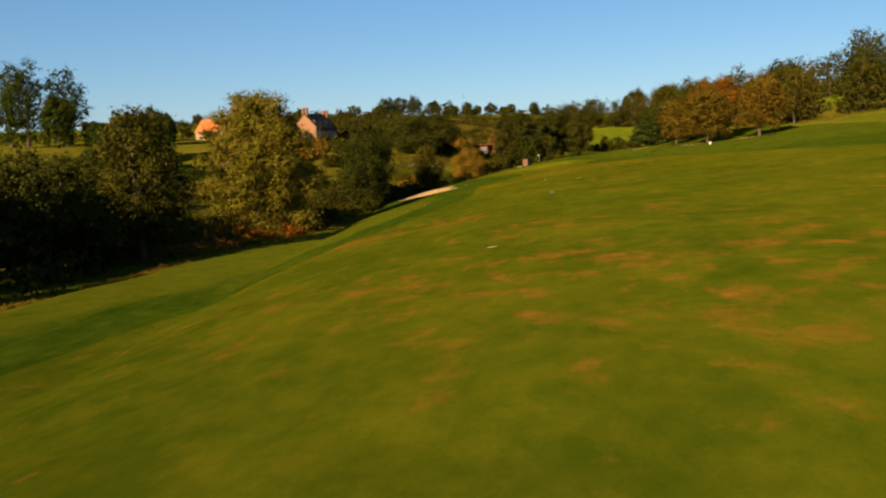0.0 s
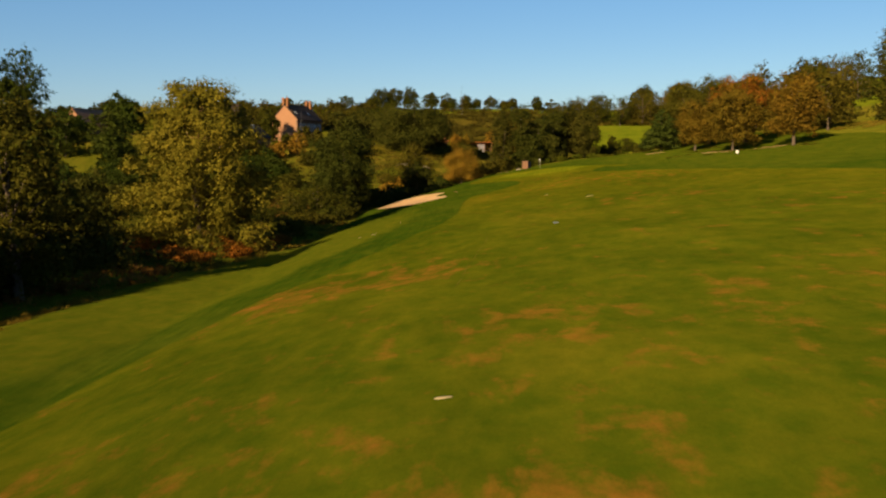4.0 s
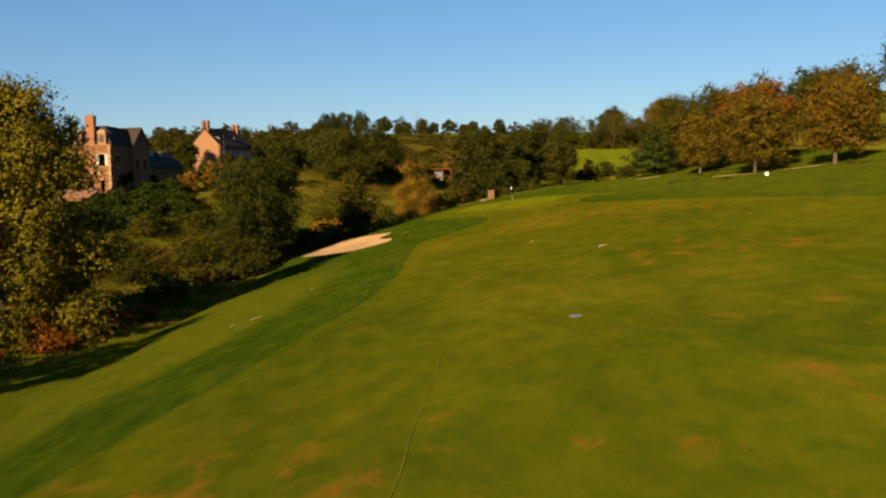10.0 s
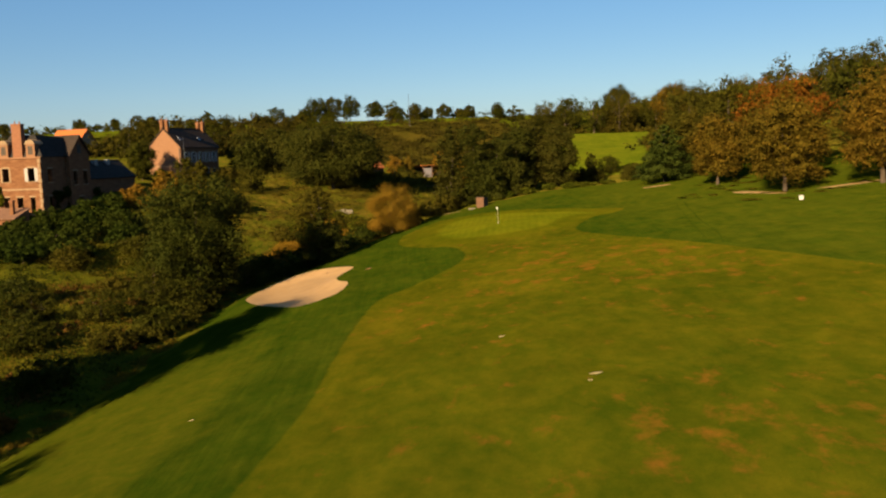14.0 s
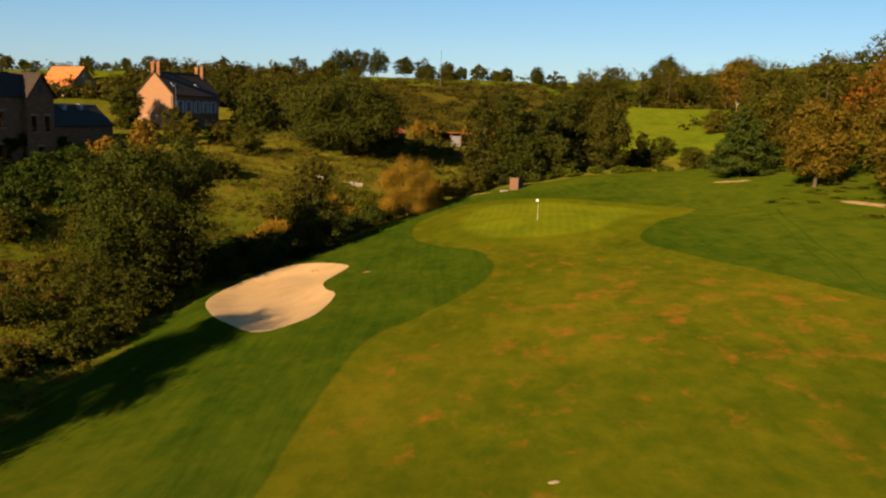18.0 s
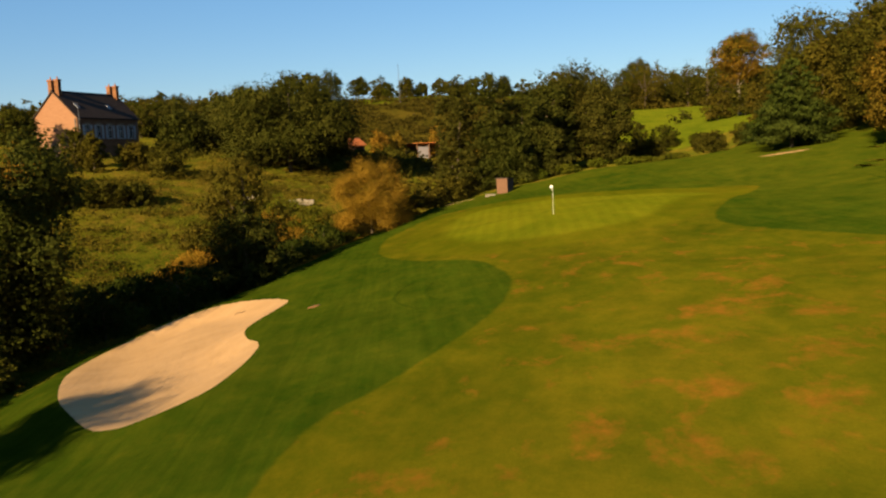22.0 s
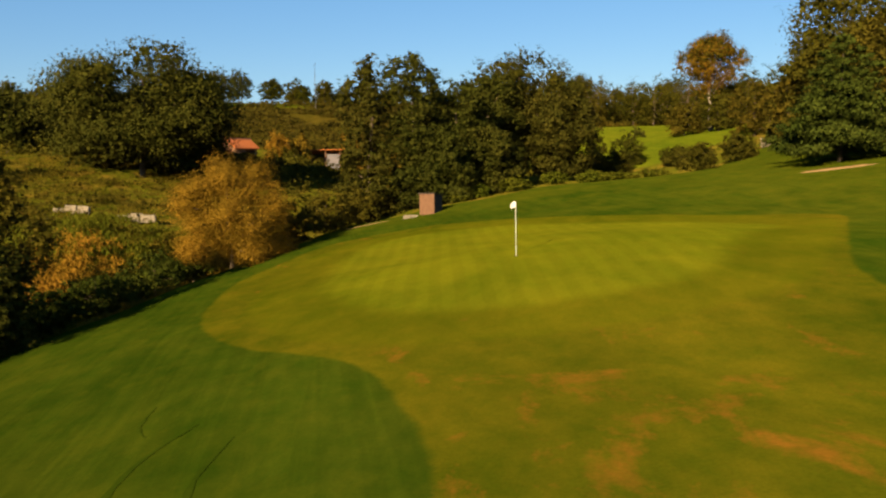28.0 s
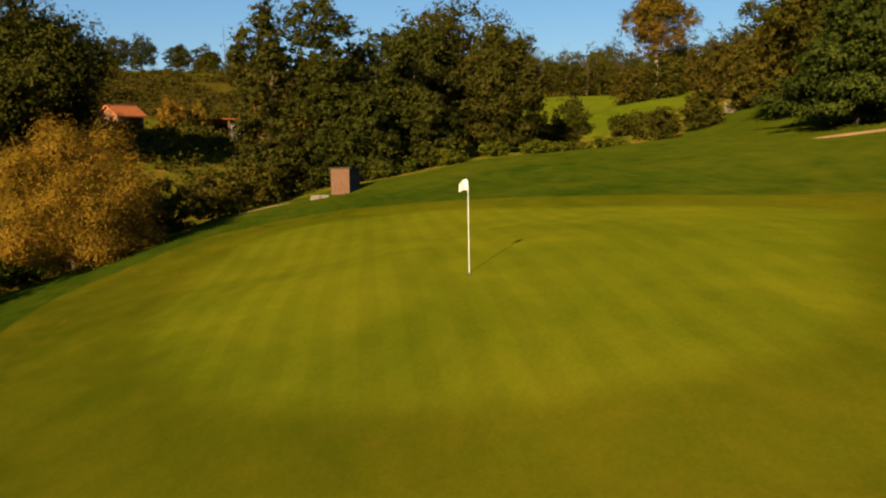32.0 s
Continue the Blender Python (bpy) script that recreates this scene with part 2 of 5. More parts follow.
def plain(name, a, b_, scale=2.0, rough=0.85, relief=0.3, spec=0.25, vec=(1, 1, 1), metal=0.0, dusty=0.0):
    """A surface that drifts between two colours, with grain and fine relief."""
    m, t, b = material(name, rough, spec)
    b.inputs["Metallic"].default_value = metal
    b.inputs["Diffuse Roughness"].default_value = dusty
    v = place_vec(t, vec)
    col = ramp(t, noise_tex(t, scale, 6, 0.65, v), [(0.32, a), (0.68, b_)])
    col = blend(t, 0.3, col, ramp(t, noise_tex(t, scale * 9, 3, 0.6, v), [(0.3, (0.55, 0.55, 0.55)), (0.7, (1.1, 1.1, 1.1))]), "MULTIPLY")
    t.links.new(col, b.inputs["Base Color"])
    if relief:
        bump(t, b, noise_tex(t, scale * 6, 4, 0.6, v), relief, 0.02)
    return m


M_BARK = plain("bark", (0.045, 0.033, 0.022), (0.095, 0.072, 0.05), 1.5, 0.95, 0.7, 0.1, (4, 4, 1))
M_PALEBARK = plain("pale_bark", (0.17, 0.14, 0.105), (0.28, 0.24, 0.19), 1.5, 0.9, 0.5, 0.1, (4, 4, 1))


# ---- the ground ----
def ss(a, b, v):
    """Smooth step of v from a to b."""
    v = np.clip((np.asarray(v, float) - a) / (b - a), 0, 1)
    return v * v * (3 - 2 * v)


EDGE_Y = [-200, 0, 60, 100, 115, 127, 141, 165, 188, 202, 222, 240, 265, 300, 340, 400]
EDGE_X = [-40, -31, -27, -22.5, -18.5, -15, -12.5, -11, -10, -1, 5.5, 13, 26, 36, 45, 60]


def bank_line(y):
    """The foot of the mown bank along the stream."""
    return np.interp(y, EDGE_Y, EDGE_X)


def slope_side(x, y):
    """The fairway's hillside, rising to the east."""
    xc = np.clip(x, -14, 140)
    X, Y = xc / 50, (np.clip(y, -40, 300) - 130) / 100
    z = -3.477 + 5.597 * X - 0.538 * Y + 1.752 * X * Y + 0.168 * Y * Y - 1.674 * np.exp(-(xc + 6) / 12)
    z += 0.95 * np.exp(-((x - 23) / 11) ** 2 - ((y - 197) / 9) ** 2)
    z -= 1.0 * np.exp(-((x - 41) / 9.5) ** 2 - ((y - 203) / 17) ** 2)  # the hollow beside the green
    z -= 2.9 * np.exp(-((x - 55) / 13) ** 2 - ((y - 272) / 26) ** 2)
    z += 0.06 * (np.maximum(x, 140) - 140)
    return z


def valley_side(x, y):
    """Meadows west of the stream, rising to the farm."""
    d = np.maximum(bank_line(y) - x, 0)
    floor = -8.6 + 2.2 * ss(130, 190, y) + 3.2 * ss(190, 250, y) + 3.6 * ss(240, 330, y)
    z = floor + 0.02 * np.minimum(d, 12) + 3.0 * ss(2, 13, d) * ss(195, 235, y) + 2.0 * ss(10, 34, d) * ss(150, 235, y) + 0.13 * np.maximum(d - 22, 0) * ss(90, 220, y) * np.exp(-np.maximum(d - 22, 0) / 130)
    z += 1.3 * np.exp(-((x + 1) / 15) ** 2 - ((y - 272) / 20) ** 2)
    z -= 1.0 * np.exp(-((d - 4) / 3) ** 2) * ss(150, 180, y) * (1 - ss(235, 260, y))
    return z


def ground(x, y):
    x, y = np.asarray(x, float), np.asarray(y, float)
    xe = bank_line(y)
    w = ss(-4.5, 1.5, x - xe)
    near = w * slope_side(x, y) + (1 - w) * valley_side(x, y)
    west = 8 + 15 * ss(270, 440, y) + 0.02 * np.maximum(y - 440, 0) - 2.0 * ss(-40, -200, x)
    east = 5.5 + 9.5 * ss(300, 430, y) + 12 * ss(436, 530, y) + 0.02 * np.maximum(y - 530, 0)
    e = ss(38, 72, x)
    far = e * east + (1 - e) * west
    k = ss(285, 425, y)
    z = (1 - k) * near + k * far
    z += 30 * ss(100, 380, x) * ss(-100, 150, y)
    return z


def closed_curve(points, steps=6):
    """A smooth closed outline through a few points."""
    p = np.array(points, float)
    out = []
    for i in range(len(p)):
        a, b, c, d = p[i - 1], p[i], p[(i + 1) % len(p)], p[(i + 2) % len(p)]
        for s in np.arange(steps) / steps:
            out.append(0.5 * (2 * b + (c - a) * s + (2 * a - 5 * b + 4 * c - d) * s * s + (3 * b - a - 3 * c + d) * s**3))
    return np.array(out)


def outline_distance(outline, x, y):
    """Metres from an outline, negative within."""
    best, inside = np.full(x.shape, 1e9), np.zeros(x.shape, bool)
    for (ax, ay), (bx, by) in zip(outline, np.roll(outline, -1, 0)):
        dx, dy = bx - ax, by - ay
        s = np.clip(((x - ax) * dx + (y - ay) * dy) / (dx * dx + dy * dy + 1e-12), 0, 1)
        best = np.minimum(best, np.hypot(x - ax - s * dx, y - ay - s * dy))
        if abs(dy) > 1e-9:
            inside ^= ((ay > y) != (by > y)) & (x < ax + (y - ay) * dx / dy)
    return np.where(inside, -best, best)


BUNKER = closed_curve([(-8, 181.5), (-7.9, 187), (-5.8, 191.6), (-2, 193.4), (1.2, 191.2), (3.9, 187), (3.3, 183), (2.5, 179.8), (3.1, 176.5), (4.2, 173.5), (4, 168), (3.3, 164.6), (1.6, 162.5), (-0.2, 163.1), (-2.9, 168), (-5.7, 174)])
GREEN = closed_curve([(15.5, 195.8), (14.8, 201), (15, 208), (15.8, 215), (18, 220), (21.5, 222), (26, 219), (30.5, 211.5), (34, 206.5), (36, 202.8), (35.6, 200.4), (33, 197.2), (30.2, 193.6), (28.6, 191), (27, 188.8), (25, 187.8), (22.4, 187.9), (19.5, 189), (17, 191.5)])
FAIRWAY = closed_curve([(-19, -30), (-18, 20), (-16, 45), (-11, 66), (-6.5, 80), (-3.5, 88), (-0.5, 98), (2.8, 109), (5, 122), (5.8, 134), (6.8, 148), (8.3, 157), (11, 161.5), (14.5, 167.5), (16.6, 174.5), (16.6, 180), (15.5, 185.5), (12, 191), (9.8, 198), (9.2, 206), (9.8, 214), (12.5, 222), (16.5, 227), (22, 227.5), (27.5, 222), (32.5, 214.5), (37, 208.7), (40, 206), (40.5, 203.4), (38, 199), (34.2, 192.5), (31.2, 187), (30, 181), (32, 172), (35, 162), (38, 150), (45, 120), (60, 60), (70, 0), (70, -30)])


def bunker_dish(x, y):
    d = outline_distance(BUNKER, x, y)
    return -0.45 * ss(0, 3.0, -d) + 0.22 * np.exp(-((d - 0.6) / 1.1) ** 2)


def height(x, y):
    """The finished ground, with the bunker's dish and low swells."""
    x, y = np.asarray(x, float), np.asarray(y, float)
    z = ground(x, y)
    z = z + 0.10 * np.sin(x * 0.21 + 1.3) * np.sin(y * 0.13 + 0.4) + 0.05 * np.sin(x * 0.5 + y * 0.31)
    near = (x > -14) & (x < 10) & (y > 156) & (y < 198)
    if near.any():
        z = z + np.where(near, bunker_dish(x, y), 0)
    return z


def at_ground(x, y):
    return float(height(np.array([x]), np.array([y]))[0])


def mesh_from(name, verts, faces, mat, smooth=True):
    me = bpy.data.meshes.new(name)
    me.from_pydata([tuple(v) for v in verts], [], faces)
    me.materials.append(mat)
    if smooth:
        me.polygons.foreach_set("use_smooth", np.ones(len(me.polygons), bool))
    me.update()
    return me


DRY_SPOTS = [(1, 75, 7, 6, 0.17), (-6, 74, 4, 5, 0.13), (-7, 80, 4, 6, 0.1), (7, 54, 7, 6, 0.11), (3, 36, 12, 9, 0.09), (15, 34, 10, 8, 0.075), (8, 21, 12, 8, 0.09), (26, 44, 10, 10, 0.07), (-8, 42, 7, 9, 0.08), (19, 58, 9, 7, 0.07), (24, 110, 9, 8, 0.12), (30, 88, 10, 9, 0.08), (18, 78, 6, 6, 0.04), (11, 146, 5, 8, 0.07), (22, 147, 9, 9, 0.075), (27, 165, 8, 10, 0.055), (20, 158, 6, 7, 0.07), (33, 150, 6, 16, 0.08), (20, 176, 8, 7, 0.06)]


def dryness(x, y):
    """How parched the turf is: a few thin-soiled stretches."""
    d = np.full(x.shape, -0.055)
    for cx, cy, rx, ry, much in DRY_SPOTS:
        d += much * np.exp(-(((x - cx) / rx) ** 2) - ((y - cy) / ry) ** 2)
    return d


def build_ground():
    gx = np.r_[-2600, -1500, -900, -600, -450, -350, -280, -230, -190, -160, -140, -120, np.arange(-108, -44, 4), np.arange(-42, 76, 0.9), np.arange(78, 130, 4), 140, 155, 175, 200, 240, 290, 360, 460, 620, 900, 1500, 2600]
    gy = np.r_[-900, -500, -300, -200, -140, -100, -70, -50, np.arange(-36, -12, 3), np.arange(-10, 262, 0.9), np.arange(264, 330, 3), np.arange(334, 480, 8), 500, 540, 600, 700, 850, 1100, 1600, 2600]
    X, Y = np.meshgrid(gx, gy)
    Z = height(X.ravel(), Y.ravel()).reshape(X.shape)
    V = np.c_[X.ravel(), Y.ravel(), Z.ravel()]
    x, y = V[:, 0], V[:, 1]
    d_sand, d_green, d_fair = (outline_distance(o, x, y) for o in (BUNKER, GREEN, FAIRWAY))
    d_collar = np.maximum(d_green - 3.4, d_fair + 0.3)
    wave = 0.7 * np.sin(y * 0.35) + 0.5 * np.sin(y * 0.9 + 1)
    d_rough = np.maximum.reduce([bank_line(y) + wave - x, y - (245 + 0.16 * (x - 23) + 0.36 * np.clip(x - 32, 0, 30)) - 0.8 * np.sin(x * 0.6), x - 78, -60 - y])
    d_past = np.maximum.reduce([280 - y - 0.2 * (x - 70), y - 640, -320 - x, x - 260]) + 900 * ((y < 395 + 10 * np.sin(x * 0.03)) & (x < 45))
    d_heath = np.maximum.reduce([308 - y + 3 * np.sin(x * 0.2), y - 412, x - 47 - 2 * np.sin(y * 0.15), -30 - x])
    D = np.stack([d_sand, d_green, d_collar, d_fair, d_rough, d_past, d_heath, np.full(len(x), -1.0)], 1)
    names = ["bunker_sand", "putting_green", "green_collar", "fairway", "rough", "pasture", "heath", "ground"]
    nx, ny = len(gx), len(gy)
    i, j = np.meshgrid(np.arange(nx - 1), np.arange(ny - 1))
    a = (j * nx + i).ravel()
    T = np.concatenate([np.c_[a, a + 1, a + nx + 1], np.c_[a, a + nx + 1, a + nx]])
    lists = {n: ([], {}, []) for n in names}

    def vert(n, p):
        verts, seen, _ = lists[n]
        key = (round(p[0], 3), round(p[1], 3))
        if key not in seen:
            seen[key] = len(verts)
            verts.append(p)
        return seen[key]

    neg = D[T] < 0  # triangle, corner, zone
    owner = np.argmax(neg, 2)
    whole = (owner[:, 0] == owner[:, 1]) & (owner[:, 1] == owner[:, 2])
    for k, n in enumerate(names):
        tri = T[whole & (owner[:, 0] == k)]
        used, back = np.unique(tri, return_inverse=True)
        verts, seen, faces = lists[n]
        for q, v in enumerate(V[used]):
            seen[(round(v[0], 3), round(v[1], 3))] = q
            verts.append(tuple(v))
        faces.extend(map(tuple, back.reshape(-1, 3).tolist()))
    for t in T[~whole]:
        rest = [(tuple(V[v]), D[v]) for v in t]
        for k, n in enumerate(names):
            inside, outside = [], []
            for (p, dp), (q, dq) in zip(rest, rest[1:] + rest[:1]):
                (inside if dp[k] < 0 else outside).append((p, dp))
                if (dp[k] < 0) != (dq[k] < 0):
                    s = dp[k] / (dp[k] - dq[k])
                    m = (tuple(np.array(p) + s * (np.array(q) - np.array(p))), dp + s * (dq - dp))
                    inside.append(m)
                    outside.append(m)
            if len(inside) > 2:
                f = [vert(n, p) for p, _ in inside]
                f = [v for q, v in enumerate(f) if v != f[q - 1]]
                if len(f) > 2:
                    lists[n][2].append(tuple(f))
            rest = outside
            if len(rest) < 3:
                break
    looks = {
        "bunker_sand": (M_SAND, "pale pinkish raked sand in a shallow bunker"), "putting_green": (M_TURF, "bright close-mown putting green with faint mowing stripes"),
        "green_collar": (M_TURF, "light yellow-green mown collar round the putting green"), "fairway": (M_TURF, "olive mown fairway grass with scorched brown patches"),
        "rough": (M_TURF, "darker green semi-rough grass on the bank"), "pasture": (M_PASTURE, "bright green hillside pasture"), "heath": (M_HEATH, "brown-olive heath and bracken on the far slope"), "ground": (M_MEADOW, "wild olive and straw-coloured meadow grass"),
    }
    for n in names:
        verts, _, faces = lists[n]
        mat, label = looks[n]
        me = mesh_from(n, verts, faces, mat)
        p = np.array(verts)
        # far rough tinted paler, for sunlight thrown back towards the viewer
        pale_rough = -0.14 + 0.24 * np.maximum(ss(30, 46, p[:, 0]) * ss(110, 150, p[:, 1]), 0.8 * ss(228, 240, p[:, 1]))
        to_green, to_fair = outline_distance(GREEN, p[:, 0], p[:, 1]), outline_distance(FAIRWAY, p[:, 0], p[:, 1])
        wild = -0.15 + 0.15 * ss(203, 232, p[:, 1]) * (1 - ss(300, 330, p[:, 1]))
        pale_rough = pale_rough + 0.42 * ss(5.0, 7.5, to_fair) * ss(12, 6, p[:, 0]) * (1 - ss(132, 160, p[:, 1]))  # paler, thinner grass out by the bank
        soil = dict(dry=wild if n == "ground" else dryness(p[:, 0], p[:, 1]), pale_rough=pale_rough, sere=ss(100, 160, p[:, 1] + 0.6 * p[:, 0]), to_green=to_green, to_fairway=to_fair, to_collar=np.maximum(to_green - 3.4, to_fair + 0.3))
        for key, values in soil.items():
            me.attributes.new(key, "FLOAT", "POINT").data.foreach_set("value", values.astype(np.float32))
        ob = new(n, me)
        tagged(ob, label, {"bunker_sand": "sand bunker", "putting_green": "putting green"}.get(n, "grass ground"), kind="structure")


build_ground()


# ---- trees and bushes ----
def leaf_cloud(name, blobs, count, size, rng, mat, flat=0.0, droop=0.0, shell=0.5, upright=0.0):
    """A crown of single folded leaves in sprays: each bough carries many small tufts, with gaps between them."""
    c = np.array([b[0] for b in blobs], float)
    r = np.array([b[1] if np.ndim(b[1]) else (b[1],) * 3 for b in blobs], float)
    w = (r.prod(1)) ** (2 / 3)
    w = w / w.sum()
    tufts = max(len(blobs) * 2, count // 11)
    bough = rng.choice(len(blobs), tufts, p=w)
    u = rng.normal(size=(tufts, 3))
    u /= np.linalg.norm(u, axis=1)[:, None]
    reach = np.where(rng.random(tufts) < 0.3, rng.uniform(0.2, 0.8, tufts), shell + (1.04 - shell) * rng.random(tufts) ** 0.6)
    tc = c[bough] + u * r[bough] * reach[:, None]
    wide = np.clip(0.3 * r[bough].mean(1) * rng.uniform(0.6, 1.4, tufts), 0.9 * size, 5.5 * size)
    k = rng.integers(0, tufts, count)
    g = np.clip(rng.normal(size=(count, 3)), -1.8, 1.8) * 0.6
    core = rng.random(count) < 0.26
    if flat > 2:  # lying on the ground
        g[:, 2] *= 0.06
    p = tc[k] + g * wide[k][:, None] * np.array([1.0, 1.0, 0.62])
    ku = u[k]
    p = np.where(core[:, None], c[bough[k]] + ku * r[bough[k]] * rng.uniform(0.25, 0.75, count)[:, None], p)
    n = 0.7 * ku + 0.7 * g + 0.55 * rng.normal(size=(count, 3)) + np.array([0, 0, 0.3 + flat])
    n *= np.sign((n * ku).sum(1) + 1e-9)[:, None]
    n /= np.linalg.norm(n, axis=1)[:, None]
    t = rng.normal(size=(count, 3)) - np.array([0, 0, droop])
    if upright:  # blades and stems that stand
        n = rng.normal(size=(count, 3)) * np.array([1, 1, 0.3])
        n /= np.linalg.norm(n, axis=1)[:, None]
        t += np.array([0, 0, upright])
    t -= (t * n).sum(1)[:, None] * n
    t /= np.linalg.norm(t, axis=1)[:, None]
    s = np.cross(n, t)
    thin = 0.16 if upright else 0.42
    L = (size * rng.uniform(0.65, 1.35, count) * np.where(core, 1.6, 0.95))[:, None]
    v = np.stack([p - t * L * 0.45 + s * L * thin, p - t * L * 0.45 - s * L * thin - n * L * 0.1, p + t * L * 0.6], 1).reshape(-1, 3)
    me = bpy.data.meshes.new(name)
    me.vertices.add(3 * count)
    me.vertices.foreach_set("co", v.ravel().astype(np.float32))
    me.loops.add(3 * count)
    me.loops.foreach_set("vertex_index", np.arange(3 * count, dtype=np.int32))
    me.polygons.add(count)
    me.polygons.foreach_set("loop_start", np.arange(0, 3 * count, 3, dtype=np.int32))
    me.materials.append(mat)
    me.update(calc_edges=True)
    if not upright:  # each leaf takes the light partly as its tuft and its bough do
        far = (p - c.mean(0)) / (np.abs(p - c.mean(0)).max() + 0.1)
        q = 0.55 * ku + 0.75 * g + 0.4 * far + 0.55 * n + np.array([0, 0, flat])
        q = np.repeat(q / np.linalg.norm(q, axis=1)[:, None], 3, 0)
        me.normals_split_custom_set(q.tolist())
    return me


def tube(verts, faces, points, radii, sides=7):
    """A tapered round limb along some points."""
    base = len(verts)
    pts = [Vector(p) for p in points]
    for i, p in enumerate(pts):
        way = (pts[min(i + 1, len(pts) - 1)] - pts[max(i - 1, 0)]).normalized()
        side = way.orthogonal().normalized()
        up = way.cross(side)
        for k in range(sides):
            a = 2 * math.pi * k / sides
            verts.append(tuple(p + radii[i] * (math.cos(a) * side + math.sin(a) * up)))
    for i in range(len(pts) - 1):
        for k in range(sides):
            a, b = base + i * sides + k, base + i * sides + (k + 1) % sides
            faces.append((a, b, b + sides, a + sides))
    faces.append(tuple(range(base + (len(pts) - 1) * sides, base + len(pts) * sides)))


def crown_clumps(style, h, r, low, rng):
    """Where the clumps of a crown sit, above the tree's foot."""
    out = []
    mid, half = (h + low) / 2, (h - low) / 2
    if style == "fir":  # level boughs about a straight stem, broad below
        out.append(((0, 0, h * 0.42), (0.34 * r, 0.34 * r, 0.4 * h)))
        out.append(((0, 0, h * 0.88), (0.1 * r, 0.1 * r, 0.12 * h)))
        for i in range(110):
            s = ((i + 0.5) / 110) ** 1.15
            a, wide = i * 2.39996 + rng.uniform(-0.4, 0.4), r * (1 - s**1.5) ** 0.7 * rng.uniform(0.7, 1.12) + 0.05 * r
            k, q = rng.uniform(0.35, 0.98), max(rng.uniform(0.16, 0.26) * wide, 0.06 * r)
            out.append(((k * wide * math.cos(a), k * wide * math.sin(a), low + (h - low) * s * 0.95 - 0.07 * wide * k), (q * 1.5, q * 1.5, q * 0.5)))
    elif style == "open":  # thin-leaved boughs up a tall stem, several ragged tops
        tops = [(0.0, 0.0, 1.0), (0.5 * r, 0.25 * r, 0.9), (-0.45 * r, -0.2 * r, 0.94), (0.05 * r, -0.5 * r, 0.84)]
        for i in range(128):
            s = ((i + 0.5) / 128) ** 1.05
            ox, oy, tall = tops[i % 4]
            a = i * 2.39996 + rng.uniform(-0.5, 0.5)
            wide = r * (0.95 - 0.62 * s**2.2) * (0.7 if s > 0.45 else 1.0) * rng.uniform(0.55, 1.1)
            k, q = rng.uniform(0.2, 0.9), r * rng.uniform(0.2, 0.34) * (1.0 - 0.2 * s)
            lift = 1.0 if s > 0.3 else 0.35
            if 0.45 < s < 0.86 and i % 3 and -2.3 < (a + math.pi) % 6.2832 - math.pi < -0.85 and tall > 0.88:
                continue  # the stem shows on this side
            out.append(((ox * lift + k * wide * math.cos(a), oy * lift + k * wide * math.sin(a), low + (h * tall - low) * s * 0.98), (q * 1.35, q * 1.35, q * 0.75)))
    elif style == "ash":  # a domed head over wide lower boughs, gaps between
        for i in range(92):
            s = (i + 0.5) / 92
            a = i * 2.39996 + rng.uniform(-0.5, 0.5)
            side = 1 + 0.16 * math.sin(2 * a + 1.1) + 0.1 * math.sin(3 * a)
            wide = r * side * (0.98 - 0.1 * abs(s - 0.25) / 0.25 if s < 0.45 else 0.92 * math.sqrt(max(0.0, 1 - ((s - 0.36) / 0.66) ** 2)))
            k, q = rng.uniform(0.35, 0.92), r * rng.uniform(0.15, 0.27)
            out.append(((k * wide * math.cos(a), k * wide * math.sin(a), low + (h - low) * (0.04 + 0.93 * s) + 0.04 * h * math.sin(5 * a)), (q * 1.3, q * 1.3, q * 0.95)))
    else:
        count = {"round": 56, "bush": 30, "broad": 78}[style]
        turn, lob = rng.uniform(0, 6.28), rng.uniform(0.08, 0.2)
        for i in range(count):
            s = (i + 0.5) / count
            a = i * 2.39996 + rng.uniform(-0.3, 0.3)
            zz = 1 - 2 * s
            rad = math.sqrt(1 - zz * zz)
            k = rng.uniform(0.5, 0.88)
            size = rng.uniform(0.18, 0.34)
            if style == "broad":  # full shoulders
                rad, size, zz = min(1.0, rad * 1.35 + 0.12), rng.uniform(0.18, 0.31), 0.93 * zz
            if zz < -0.3:
                k *= 0.9
            uneven = 1 + lob * math.sin(2 * a + turn) + 0.09 * math.sin(3 * a - turn) * (1 - zz)
            out.append(((k * r * uneven * rad * math.cos(a), k * r * uneven * rad * math.sin(a), mid + k * half * zz * (1.08 + 0.1 * math.sin(3 * a + turn))), (size * r * 1.12, size * r * 1.12, min(size * half * 1.2, size * r * 1.2))))
        out.append(((0, 0, mid), (0.5 * r, 0.5 * r, 0.55 * half)))
        if style != "broad":
            out.append(((0, 0, mid + 0.6 * half), (0.28 * r, 0.28 * r, 0.3 * half)))
        if low < 0.24 * h:  # boughs that hang to the ground
            for i in range(9):
                a, k = i * 0.698 + rng.uniform(-0.2, 0.2), rng.uniform(0.5, 0.74)
                q = rng.uniform(0.2, 0.3) * r
                out.append(((k * r * math.cos(a), k * r * math.sin(a), low + q * rng.uniform(0.7, 1.6)), (q * 1.15, q * 1.15, q)))
    return out


